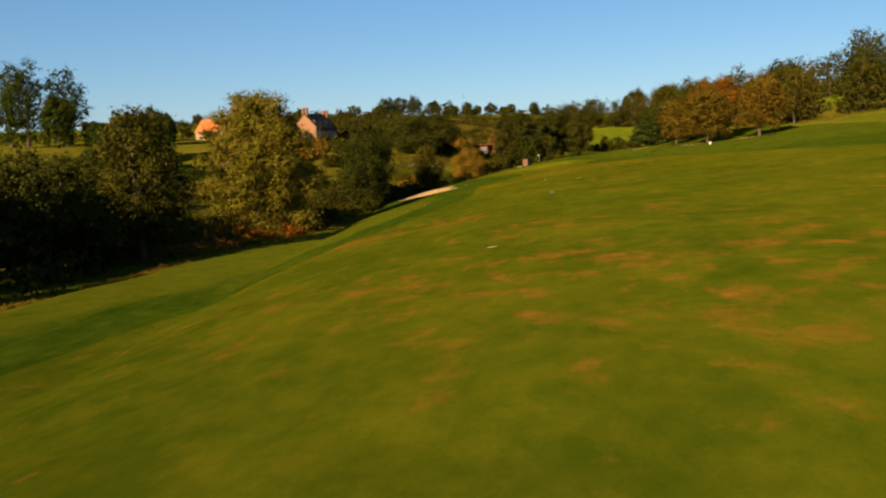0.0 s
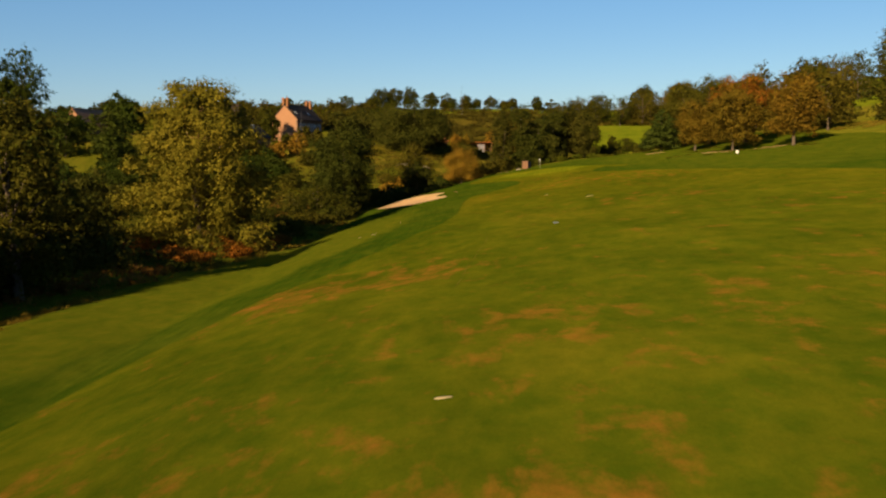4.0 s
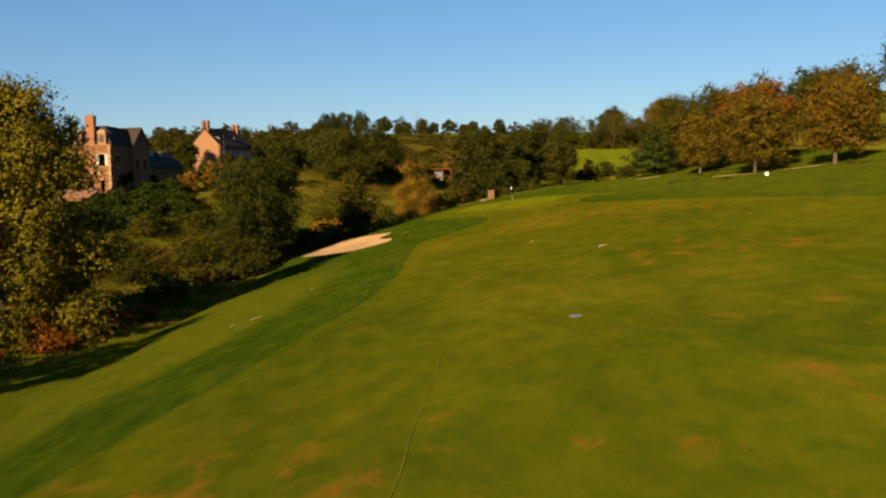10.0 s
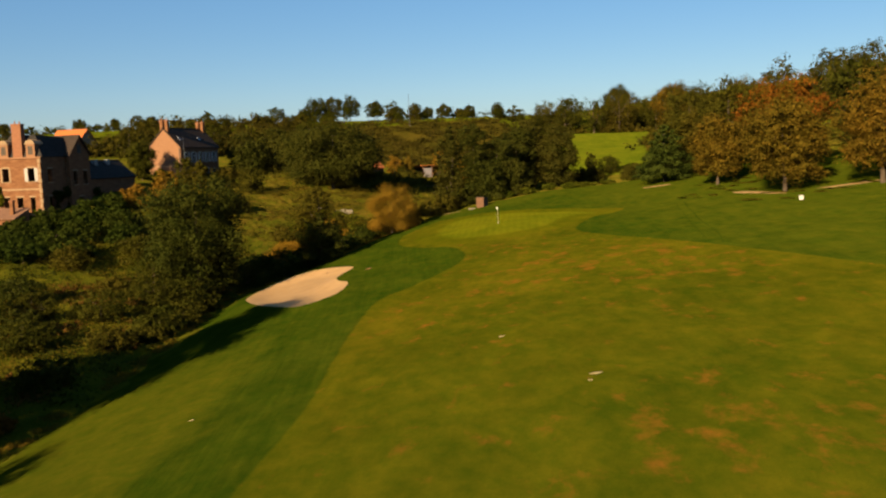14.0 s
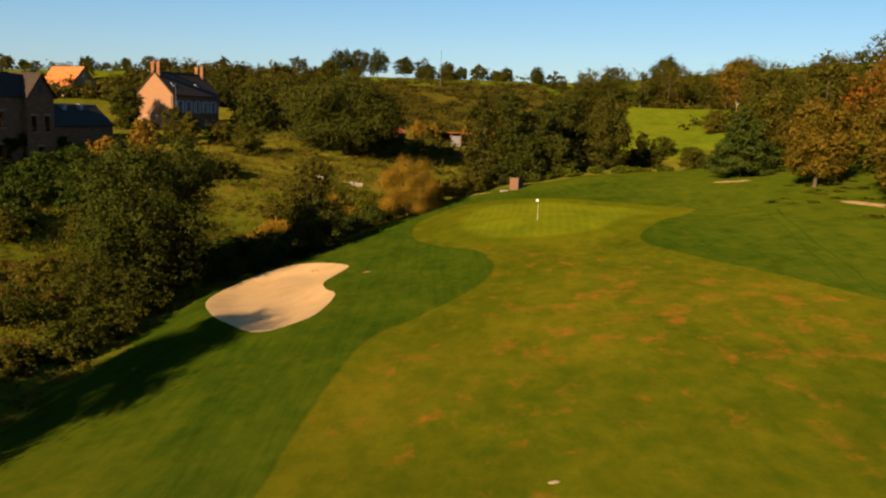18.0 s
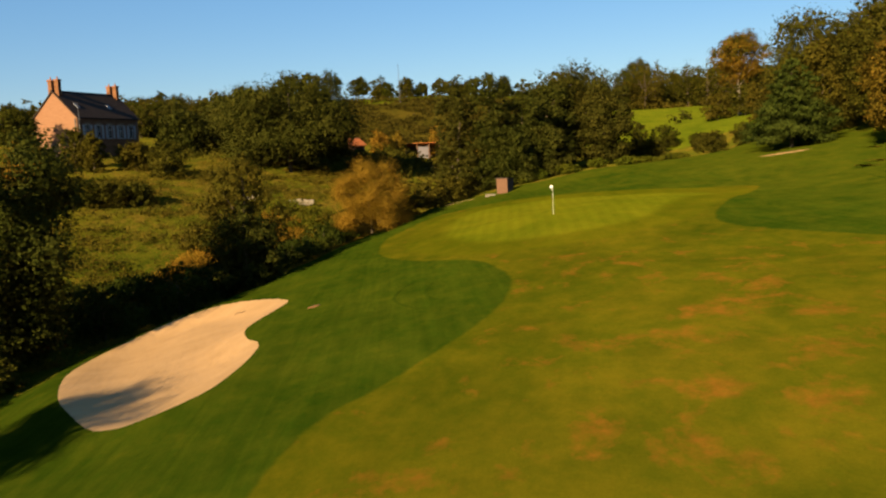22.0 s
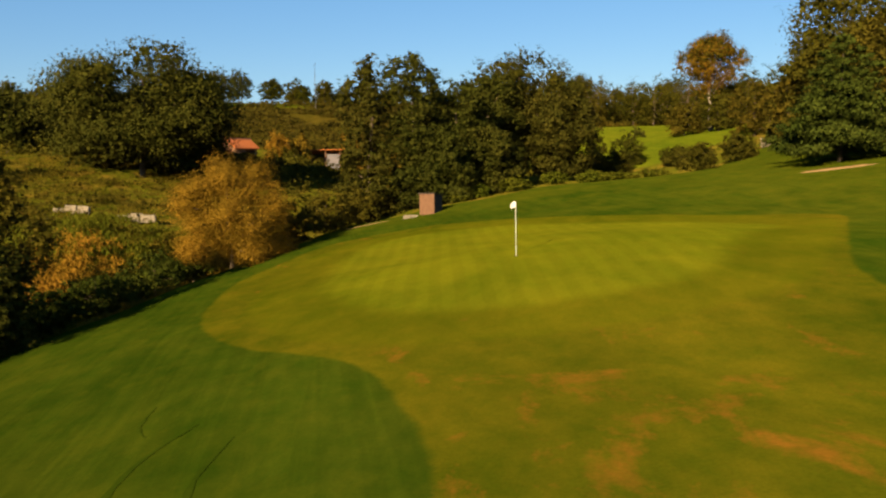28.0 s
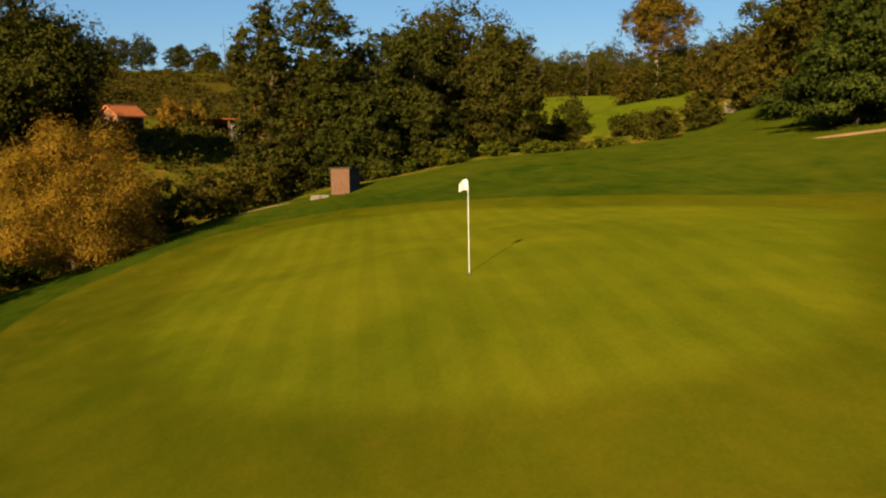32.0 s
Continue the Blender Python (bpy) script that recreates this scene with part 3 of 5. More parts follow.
def tree(label, x, y, h, r, mat, style="round", low=0.22, leaves=3000, size=0.45, seed=1, bark=None, trunk=0.019, name="tree", category="tree", group="", second=None, turn=None):
    """A tree or a bush: a root at its foot, a trunk with limbs, a crown of single leaves."""
    rng = np.random.default_rng(seed * 7919 + 13)
    leaves, size = int(leaves * (1.75 if size < 0.45 else 1.15)), size * 0.66
    root = new(name)
    root.location = (x, y, at_ground(x, y) - 0.05)
    root.rotation_euler = (0, 0, rng.uniform(0, 6.28) if turn is None else radians(turn))
    tagged(root, label, category, group)
    clumps = crown_clumps(style, h, r, low * h, rng)
    verts, faces = [], []
    r0 = trunk * h if style != "bush" else 0.012 * h + 0.03
    bend = [(0, 0, -0.3), (0.01 * h, 0.0, 0.15 * h), (0.015 * h, 0.02 * h, 0.4 * h), (0.0, 0.03 * h, 0.68 * h), (0.0, 0.02 * h, 0.84 * h)]
    tube(verts, faces, bend, [r0 * 1.35, r0, r0 * 0.75, r0 * 0.4, r0 * 0.08])
    order = sorted(range(len(clumps)), key=lambda i: -clumps[i][1][0])[: 6 if style == "fir" else 9]
    for i in order:
        c = Vector(clumps[i][0])
        z0 = max(0.06 * h, min(0.62 * h, c.z * 0.55))
        start = Vector((0.012 * h, 0.015 * h, z0))
        knee = start.lerp(c, 0.5) + Vector((0, 0, 0.05 * h))
        tube(verts, faces, [start, knee, c], [r0 * 0.42, r0 * 0.26, r0 * 0.08], 5)
    t = new("trunk", mesh_from("trunk", verts, faces, bark or M_BARK))
    t.parent = root
    share = leaves if second is None else int(leaves * 0.72)
    crown = new("crown", leaf_cloud("crown", clumps, share, size, rng, mat, droop=0.5 if style == "open" else 0.0))
    crown.parent = root
    if second is not None:
        top = [c for c in clumps if c[0][2] > (h * (1 + low)) / 2] or clumps
        turned = new("turning_leaves", leaf_cloud("turning_leaves", top, leaves - share, size, rng, second, shell=0.7))
        turned.parent = root
    return root


SIZES = np.random.default_rng(5)


def many(label, spots, mat, style="round", low=0.1, leaves=2500, size=0.5, group="", **more):
    """Trees of one kind, each given by x, y, height and half-width."""
    for i, (x, y, h, r) in enumerate(spots):
        tree(label, x, y, h, r, mat, style, low, leaves, size, int(abs(x) * 31 + y * 17 + i), group=group, **more)


BUSH = dict(name="bush", category="bush")
# the stream's west bank
tree("tall ash with yellowing leaves at the meadow's edge", -25.4, 130.5, 19.7, 8.5, L_YELLOW, "ash", 0.02, 44000, 0.36, 3)
tree("dark rounded oak beside the sand bunker", -14.3, 185.6, 15.2, 6.5, L_DARK, "broad", 0.06, 32000, 0.3, 5)
tree("golden willow bush on the stream bank", 7.9, 227.3, 7.9, 4.9, L_GOLD, "bush", 0.0, 64000, 0.115, 7, **BUSH)
tree("dark green bush in the shade of the bank", -1.3, 203.3, 6.6, 3.6, L_DARK, "bush", 0.0, 8000, 0.26, 8, **BUSH)
tree("thin olive tree behind the shaded bush", -2.2, 207, 12.6, 3.3, L_OLIVE, "round", 0.05, 11000, 0.26, 9)
many("dark leafy tree in the stream-side thicket", [(-39, 70, 10.5, 4.8), (-41, 82, 12, 5.0), (-45, 104, 12, 5.4), (-37, 58, 9, 4.5), (-43, 62, 13, 5.5), (-52, 118, 10, 5.2), (-42, 139, 9, 4.8), (-37, 108, 9.5, 4.6), (-44, 118, 10, 5), (-38, 124, 7.5, 4), (-49, 132, 9, 5), (-36, 77, 11.5, 5), (-44, 75, 12.5, 5.5), (-51, 105, 12, 5.5), (-39, 96, 12, 5.2), (-33, 84, 9, 4.2)], L_DARK, "round", 0.03, 6800, 0.38, "stream thicket")
many("green tree in the stream-side thicket", [(-30.5, 94.5, 17.2, 5.4), (-50, 92, 13, 6.0), (-62, 150, 9, 5)], L_OAK, "round", 0.04, 9000, 0.38, "stream thicket")
many("tall dark tree beyond the barn", [(-107, 264, 23, 7), (-115, 257, 25, 8), (-123, 264, 23, 7.5), (-101, 244, 15, 5.5), (-84, 272, 11, 4.6), (-79, 266, 9, 4)], L_DEEP, "round", 0.05, 7500, 0.62, "trees by the barn")
many("dark tree below the barn", [(-76, 215, 9, 4.6), (-67, 215, 10.4, 5), (-88, 240, 7, 4.5), (-62, 205, 8, 4.4), (-58, 170, 6.6, 4.2), (-50, 158, 6, 4), (-65, 176, 7, 4.4), (-72, 190, 8, 4.6), (-84, 236, 6, 4.2), (-93, 250, 7, 4.4), (-80, 228, 6, 4.4)], L_DEEP, "round", 0.05, 5000, 0.5, "trees by the barn")
many("rusty bramble bush in the meadow", [(-22, 128, 2.2, 2.6), (-26, 122, 1.8, 2.4), (-19.5, 133, 1.6, 2.0), (-31, 126, 2.4, 2.6), (-23, 119, 1.6, 2.2), (-20, 125, 1.4, 1.8), (-17.5, 139, 1.3, 1.8)], L_RUST, "bush", 0.0, 2600, 0.2, "brambles", **BUSH)
many("green bramble bush by the stream", [(-14.5, 168, 2.6, 2.8), (-13, 173, 2.0, 2.2), (-17, 162, 2.2, 2.6), (-18, 150, 2.4, 2.8), (-15.2, 186, 2.6, 3), (-21, 172, 3.2, 3.2), (-24, 160, 2.8, 3), (-31, 166, 5.0, 3.2), (-28, 172, 3.4, 2.8), (-14, 176, 2.2, 2.6), (-17, 178, 3.6, 3.2), (-18.5, 182, 5.0, 3.6), (-12.6, 181, 2.4, 2.4), (-14.5, 180, 4.2, 3.2), (-20, 188, 4.6, 3.4)], L_OAK, "bush", 0.0, 3200, 0.22, "brambles", **BUSH)
many("dark bush in the lower meadow", [(-36, 172, 4.0, 3.0), (-33, 181, 3.4, 3.0), (-41, 182, 4.0, 3.4), (-26, 165, 2.8, 2.6), (-37, 162, 4.4, 3.2)], L_DARK, "bush", 0.0, 3000, 0.26, "meadow shrubs", **BUSH)
many("low dark bush before the ruined house", [(-48, 207, 2.4, 3.4), (-42, 208, 3.0, 3.4), (-37, 212, 3.4, 3.0), (-33, 216, 3.2, 2.8), (-54, 202, 2.6, 4.0), (-38, 204, 3.0, 3.6), (-30, 209, 2.8, 3.0), (-46, 200, 2.6, 4.0), (-35.5, 222, 3.2, 2.6), (-60, 196, 4, 4), (-44, 204, 2.8, 4.0), (-36, 208, 3.4, 3.8), (-31.5, 213, 3.4, 3.4), (-40, 199, 3.2, 4.0), (-50, 203, 2.4, 4), (-41, 213, 3.2, 3.2), (-38, 218, 3.2, 3.0), (-45, 210, 2.6, 3.0), (-56, 192, 3.4, 4.2), (-48, 194, 3.2, 4.2), (-34, 201, 3.0, 3.4)], L_DEEP, "bush", 0.0, 3300, 0.32, "bushes by the ruin", **BUSH)
many("straw-gold shrub beside the farm", [(-29.5, 231, 5.0, 2.6), (-33, 226, 3.6, 2.2)], L_GOLD, "bush", 0.0, 3000, 0.28, "bushes by the ruin", **BUSH)
tree("ivy-covered tree against the brick house", -40.6, 257, 8.0, 3.0, L_OAK, "round", 0.0, 6000, 0.32, 31)
tree("rounded bush on the meadow slope", -17.8, 245, 5.0, 2.9, L_OLIVE, "bush", 0.0, 4000, 0.26, 32, **BUSH)
many("shrub before the brick house", [(-30.6, 250, 5.6, 2.4), (-27.0, 246, 5.6, 1.7), (-35, 250, 3.0, 2.2), (-23, 250, 4.0, 2.4)], L_OLIVE, "bush", 0.0, 3600, 0.28, "house shrubs", **BUSH)
many("dark tree behind the brick house", [(-22, 272, 7.5, 3.6), (-17, 278, 8, 3.8), (-12, 272, 6.5, 3.4), (-26, 284, 8.5, 4), (-20, 290, 9, 4.4)], L_DARK, "round", 0.02, 3600, 0.42, "house trees")
many("green bush row in the meadow", [(-22.5, 225, 3.4, 2.4), (-19.5, 227, 3.0, 2.2), (-16.8, 229, 2.6, 2.0), (-26, 222, 3.4, 2.6)], L_OAK, "bush", 0.0, 3000, 0.24, "meadow shrubs", **BUSH)
many("olive shrub on the lower meadow", [(-27, 205, 3.0, 2.8), (-33, 197, 3.4, 3.0), (-24, 186, 2.6, 2.6), (-8, 216, 2.4, 2.2)], L_OLIVE, "bush", 0.0, 3000, 0.26, "meadow shrubs", **BUSH)
tree("broad dark green oak on the hillside", -4.0, 257, 13.0, 10.2, L_DARK, "broad", 0.03, 42000, 0.36, 15)
# oak's shade put into the leaf colour, with a second row added to deepen it
many("stream-side bush under the bank, leaf darkened for the oak's shade", [(float(bank_line(y)) - 4.6 - 0.8 * math.sin(y), float(y), 2.9 + 0.5 * math.sin(2.3 * y) + (0.9 if y < 214 else 0), 3.0) for y in range(190, 238, 5)] + [(float(bank_line(y)) - 9.5 - 0.9 * math.sin(1.3 * y), float(y), 2.4 + 0.4 * math.sin(2.1 * y), 2.6) for y in range(188, 208, 5)], L_DEEP, "bush", 0.0, 3000, 0.24, "stream hedge", **BUSH)
many("olive shrub beside the alders", [(11.5, 236, 4.0, 2.4), (14.5, 241, 3.8, 2.6), (17.5, 244.5, 3.4, 2.4), (8, 241, 3.6, 2.6)], L_OLIVE, "bush", 0.0, 3400, 0.24, "alder shrubs", **BUSH)
many("dark bush lining the stream bank", [(float(bank_line(y)) - 4.2 - 0.9 * math.sin(1.7 * y), float(y), 1.7 + 0.3 * math.sin(2.9 * y), 2.1 + 0.4 * math.sin(y)) for y in range(166, 182, 4)], L_OAK, "bush", 0.0, 4200, 0.26, "stream bank bushes", **BUSH)
# the alder clump behind the green
tree("tall dark alder with a pale bare trunk", 23.2, 250.5, 15.6, 4.2, L_DARK, "open", 0.02, 14000, 0.32, 10, bark=M_PALEBARK, trunk=0.017, group="alder clump", turn=0)
many("dark alder behind the putting green", [(18.8, 250, 16.4, 3.6), (28.2, 253, 12.2, 4.2), (25.5, 249, 8.0, 4.0), (31, 252, 7, 3.6)], L_DARK, "open", 0.02, 12500, 0.32, "alder clump")
many("broad dark alder behind the putting green", [(36.6, 265, 15.6, 6.0), (41, 262, 12, 4.4), (33, 262, 13.5, 4.6)], L_DARK, "round", 0.02, 16000, 0.36, "alder clump")
# hedge and shrubs between the green and the pasture
many("low green hedge bush behind the green", [(27 + 3.3 * i + 0.9 * math.sin(5 * i), 247.5 + 1.0 * i + 0.8 * math.sin(3 * i), 1.1 + 0.4 * math.sin(7 * i), 1.7 + 0.5 * math.sin(4 * i)) for i in range(8)], L_FERN, "bush", 0.0, 1800, 0.2, "low hedge", **BUSH)
many("round shrub at the pasture's foot", [(57, 286, 4.4, 2.7), (53.3, 290, 5.4, 1.7), (47.3, 270, 4.0, 2.8), (54.7, 256, 3.4, 2.5), (50.5, 271, 3.4, 2.2), (61, 259, 3.2, 2.3), (60, 276, 2.6, 2.0)], L_OAK, "bush", 0.0, 4000, 0.24, "pasture shrubs", **BUSH)
# the slope to the east
tree("small horse chestnut turning brown and orange", 54.4, 205.5, 9.8, 4.3, L_ORANGE, "round", 0.12, 14000, 0.29, 21, group="chestnut row")
tree("horse chestnut turning brown and orange", 55.3, 184.6, 11.2, 5.5, L_ORANGE, "round", 0.12, 17000, 0.29, 22, group="chestnut row")
tree("tall horse chestnut with a rust-red top", 63.6, 203, 13.2, 6.2, L_ORANGE, "round", 0.1, 18000, 0.31, 23, group="chestnut row", second=L_RUST)
tree("horse chestnut turning brown and orange", 63.6, 178, 12.8, 5.2, L_ORANGE, "round", 0.12, 15000, 0.29, 24, group="chestnut row")
tree("spreading green cedar with level boughs", 51.8, 223, 9.4, 5.0, L_CEDAR, "fir", 0.1, 20000, 0.26, 25)
many("mixed green tree at the wood's edge", [(60.2, 237, 15.5, 6.2), (70, 242, 15, 6.0), (62, 222, 15, 5.6), (60, 233, 10, 4.6)], L_OLIVE, "round", 0.04, 12000, 0.34, "hill wood")
many("mixed green tree in the hill wood", [(86, 262, 16, 6.6), (84, 224, 14.5, 6.6), (98, 250, 15, 7.2), (96, 205, 13.5, 6.6), (112, 236, 16, 7.6), (126, 268, 18, 8), (108, 286, 16, 7), (142, 300, 19, 8.6), (156, 365, 24, 9), (128, 330, 16, 7.4), (150, 250, 20, 9), (120, 200, 18, 8), (140, 215, 19, 8.4), (165, 290, 20, 9)], L_OAK, "round", 0.04, 5200, 0.55, "hill wood")
many("olive and brown tree in the hill wood", [(60, 240, 9, 4.6), (73, 262, 10, 5), (92, 230, 15, 6.4), (104, 268, 15, 6.6), (118, 348, 12, 6), (100, 312, 13, 5.6), (92, 290, 10, 5), (82, 208, 12, 5.4), (134, 240, 17, 7), (170, 330, 18, 8)], L_OLIVE, "round", 0.04, 6000, 0.48, "hill wood")
many("olive bush at the wood's edge", [(63, 246, 6, 3.2), (71, 276, 7, 3.6), (79, 288, 6.5, 3.6), (84, 300, 6, 3.4), (75.6, 298, 6.4, 3.4), (72, 303, 5.6, 3.4), (80.5, 306, 8, 4), (68, 262, 5, 3)], L_OLIVE, "bush", 0.0, 3200, 0.34, "wood edge", **BUSH)
tree("tall tree with thin brown-gold leaves", 76.9, 304, 16.2, 5.0, L_ORANGE, "round", 0.34, 12000, 0.34, 26, second=L_OLIVE, bark=M_PALEBARK)
# the far ridge
tree("round dark tree above the pasture", 110.5, 510, 12.8, 7.0, L_DARK, "round", 0.05, 15000, 0.5, 81, group="ridge trees")
many("round dark tree on the ridge", [(-24, 430, 9.4, 4.2), (-17.8, 432, 9.8, 4.4), (-11, 431, 9.2, 4.2), (-1.5, 432, 7.2, 3.8)], L_DARK, "round", 0.14, 4200, 0.44, "ridge trees")


def strewn(label, count, xs, ys, high, mat, seed, group, leaves=2400, size=0.5, gaps=()):
    """Trees of uneven size strewn over a stretch of hillside; gaps: stretches of x left open."""
    rng = np.random.default_rng(seed)
    spots = []
    while len(spots) < count:
        x, y, h = rng.uniform(*xs), rng.uniform(*ys), rng.uniform(*high) * rng.uniform(0.75, 1.0)
        if not any(a < x < b for a, b in gaps) and all(math.hypot(x - o[0], y - o[1]) > 0.75 * (o[3] + 2.5) for o in spots):
            spots.append((x, y, h, h * rng.uniform(0.42, 0.62)))
    many(label, spots, mat, "round", 0.03, leaves, size, group)


GAPS = ((-133, -114), (-12.5, 2.5))
strewn("small tree on the far ridge", 19, (-170, -14), (422, 438), (3.5, 8), L_OAK, 71, "ridge trees", gaps=GAPS)
strewn("dark tree below the ridge", 15, (-100, -14), (350, 405), (4, 7), L_OAK, 72, "ridge trees", gaps=GAPS)
strewn("tree along the far ridge", 16, (3, 66), (412, 432), (4, 7.5), L_OAK, 73, "ridge trees", gaps=((9.5, 13.5),))
strewn("olive tree above the pasture", 12, (64, 160), (434, 452), (11, 17.5), L_OLIVE, 74, "ridge trees", 4600)
strewn("green tree above the pasture", 20, (64, 160), (432, 470), (11, 17.5), L_OAK, 75, "ridge trees", 4600)
strewn("mixed tree of the eastern wood", 18, (100, 215), (300, 425), (12, 18), L_OAK, 76, "eastern wood", 2200)
strewn("olive tree of the eastern wood", 12, (92, 200), (300, 425), (10, 16), L_OLIVE, 77, "eastern wood", 2200)
strewn("tree beside the upper meadow", 14, (-110, -52), (296, 352), (6, 10), L_OAK, 78, "upper meadow trees", 2400, 0.5, ((-94, -64),))
strewn("tree behind the brick house", 10, (-46, -10), (296, 345), (6, 10), L_OAK, 79, "upper meadow trees", 2400, 0.5)
many("tree in the hedge behind the farm", [(-22, 274, 7.5, 3.6), (-16, 279, 7, 3.8), (-11, 271, 6, 3.4)], L_DARK, "round", 0.0, 4000, 0.4, "farm hedge")
many("straw-brown shrub round the farm sheds", [(7.5, 295, 4.0, 2.2), (10.6, 298, 4.6, 2.0), (20.5, 297.5, 4.6, 2.4), (18.6, 305, 6.2, 2.8), (23.5, 300, 4, 2.4), (-1.8, 282, 3.2, 2)], L_GOLD, "bush", 0.0, 3000, 0.28, "shed shrubs", **BUSH)
many("dark hedge bush below the farm sheds", [(4 + 3.2 * i, 279 + 1.6 * i + 1.2 * math.sin(2 * i), 1.5 + 0.3 * math.sin(3 * i), 2.0) for i in range(6)], L_OLIVE, "bush", 0.0, 2200, 0.3, "shed hedge", **BUSH)


def scatter(name, label, category, count_blobs, leaves, size, mat, xs, ys, high, seed, keep=None, upright=0.0, wide=(2.0, 3.6)):
    """One spread of growth that nobody could count: scrub, reeds, long grass."""
    rng = np.random.default_rng(seed)
    blobs = []
    while len(blobs) < count_blobs:
        x, y = rng.uniform(*xs), rng.uniform(*ys)
        if keep is None or keep(x, y):
            q, z = rng.uniform(*wide), rng.uniform(*high)
            blobs.append(((x, y, at_ground(x, y) + z * 0.35), (q, q, z * 0.7)))
    ob = new(name, leaf_cloud(name, blobs, leaves, size, rng, mat, upright=upright))
    return tagged(ob, label, category, kind="stuff")


scatter("hillside_scrub", "dark olive scrub covering the far slope", "scrub", 300, 40000, 0.6, L_HEATH, (-84, 40), (318, 410), (3.0, 6.0), 41, lambda x, y: x < -24)
scatter("hillside_scrub", "brown-green scrub on the far slope", "scrub", 460, 60000, 0.36, L_HEATH, (-24, 46), (312, 408), (0.7, 1.8), 42, wide=(2.6, 4.6))
scatter("ridge_undergrowth", "low green hedge along the ridge", "scrub", 120, 16000, 0.5, L_OAK, (-170, 66), (418, 430), (2.0, 4.0), 52, lambda x, y: not -12.5 < x < 2.5)
scatter("pasture_hedge", "dense hedge along the top of the pasture", "scrub", 60, 9000, 0.6, L_OLIVE, (62, 165), (430, 440), (1.5, 4), 53)
scatter("wood_undergrowth", "dark undergrowth beneath the hill wood", "undergrowth", 90, 16000, 0.5, L_DARK, (74, 170), (206, 360), (2.5, 5.0), 43)
scatter("thicket_undergrowth", "dark undergrowth of the stream thicket", "undergrowth", 60, 16000, 0.36, L_DARK, (-60, -25), (36, 128), (2.0, 4.5), 44, lambda x, y: x < bank_line(y) - 5)
scatter("slope_scrub", "low olive scrub below the farm sheds", "scrub", 110, 26000, 0.24, L_OLIVE, (-34, 22), (258, 298), (1.2, 2.8), 50, lambda x, y: x < bank_line(y) - 4 and not (-4 < x < 6 and y > 276) and not (-46 < x < -28))
scatter("meadow_herbs", "tall olive herbs and brambles in the meadow", "tall herbs", 440, 74000, 0.17, L_OAK, (-60, 4), (112, 212), (0.4, 1.1), 45, lambda x, y: bank_line(y) - 36 < x < bank_line(y) - 3)
scatter("meadow_herbs", "low green herbs in the upper meadow", "tall herbs", 260, 44000, 0.15, L_OLIVE, (-50, 4), (200, 256), (0.3, 1.1), 54, lambda x, y: bank_line(y) - 36 < x < bank_line(y) - 7)
scatter("green_reeds", "tall green reeds beside the broken wall", "reeds", 44, 14000, 0.26, L_FERN, (-26, 4), (223, 235), (0.5, 1.0), 55, lambda x, y: 6 < bank_line(y) - x < 17, upright=1.6, wide=(1.2, 2.4))
scatter("golden_grass", "golden strip of long grass above the stream", "long grass", 80, 36000, 0.22, L_GOLD, (-24, 2), (206, 228), (0.9, 1.5), 56, lambda x, y: 7 < bank_line(y) - x < 10.5, upright=1.6, wide=(1.0, 1.8))
scatter("dry_grass", "straw-coloured long dry grass in the meadow", "long grass", 800, 110000, 0.17, L_STRAW, (-60, 8), (106, 266), (0.25, 0.55), 46, lambda x, y: bank_line(y) - 42 < x < bank_line(y) - 6, upright=1.4, wide=(2.2, 4.6))
scatter("russet_herbs", "russet dead stems along the meadow's foot", "tall herbs", 60, 12000, 0.24, L_BROWN, (-45, -8), (90, 200), (0.5, 1.1), 47, lambda x, y: bank_line(y) - 22 < x < bank_line(y) - 2)
scatter("bank_grass", "pale uncut grass along the foot of the bank", "long grass", 240, 30000, 0.2, L_STRAW, (-30, 16), (20, 244), (0.15, 0.35), 48, lambda x, y: bank_line(y) - 2.6 < x < bank_line(y) - 0.4, upright=2.0, wide=(0.5, 1.1))
scatter("dry_grass", "pale dry grass along the crest of the slope", "long grass", 70, 12000, 0.22, L_STRAW, (82, 125), (180, 232), (0.3, 0.7), 49, lambda x, y: abs(y - 205 - 0.3 * (x - 98)) < 7, upright=2.0, wide=(1.0, 2.4))


# ---- building helpers ----
M_BRICK = plain("pink_brick", (0.170, 0.085, 0.043), (0.218, 0.115, 0.062), 1.2, 0.9, 0.4, 0.2, (1, 1, 4))
M_BRICK_OLD = plain("weathered_brick", (0.100, 0.042, 0.018), (0.180, 0.086, 0.040), 0.8, 0.95, 0.5, 0.15, (1, 1, 3))
M_STONE = plain("pale_dressed_stone", (0.18, 0.118, 0.066), (0.25, 0.17, 0.10), 2.0, 0.9, 0.4)
M_SLATE = plain("dark_slate", (0.028, 0.020, 0.016), (0.048, 0.036, 0.029), 1.5, 0.95, 0.5, 0.05, (1, 1, 5))
M_SLATE_BLUE = plain("blue_grey_slate", (0.020, 0.018, 0.016), (0.038, 0.034, 0.031), 1.2, 0.95, 0.5, 0.05, (1, 1, 5))
M_TILE = plain("orange_clay_tile", (0.29, 0.080, 0.019), (0.40, 0.128, 0.034), 1.2, 0.85, 0.5, 0.2, (1, 1, 4))
M_TILE_OLD = plain("brown_clay_tile", (0.1216, 0.0646, 0.038), (0.1976, 0.1064, 0.0646), 1.0, 0.9, 0.5, 0.2, (1, 1, 4))
M_TERRA = plain("terracotta", (0.15, 0.062, 0.03), (0.20, 0.088, 0.044), 3.0, 0.85)
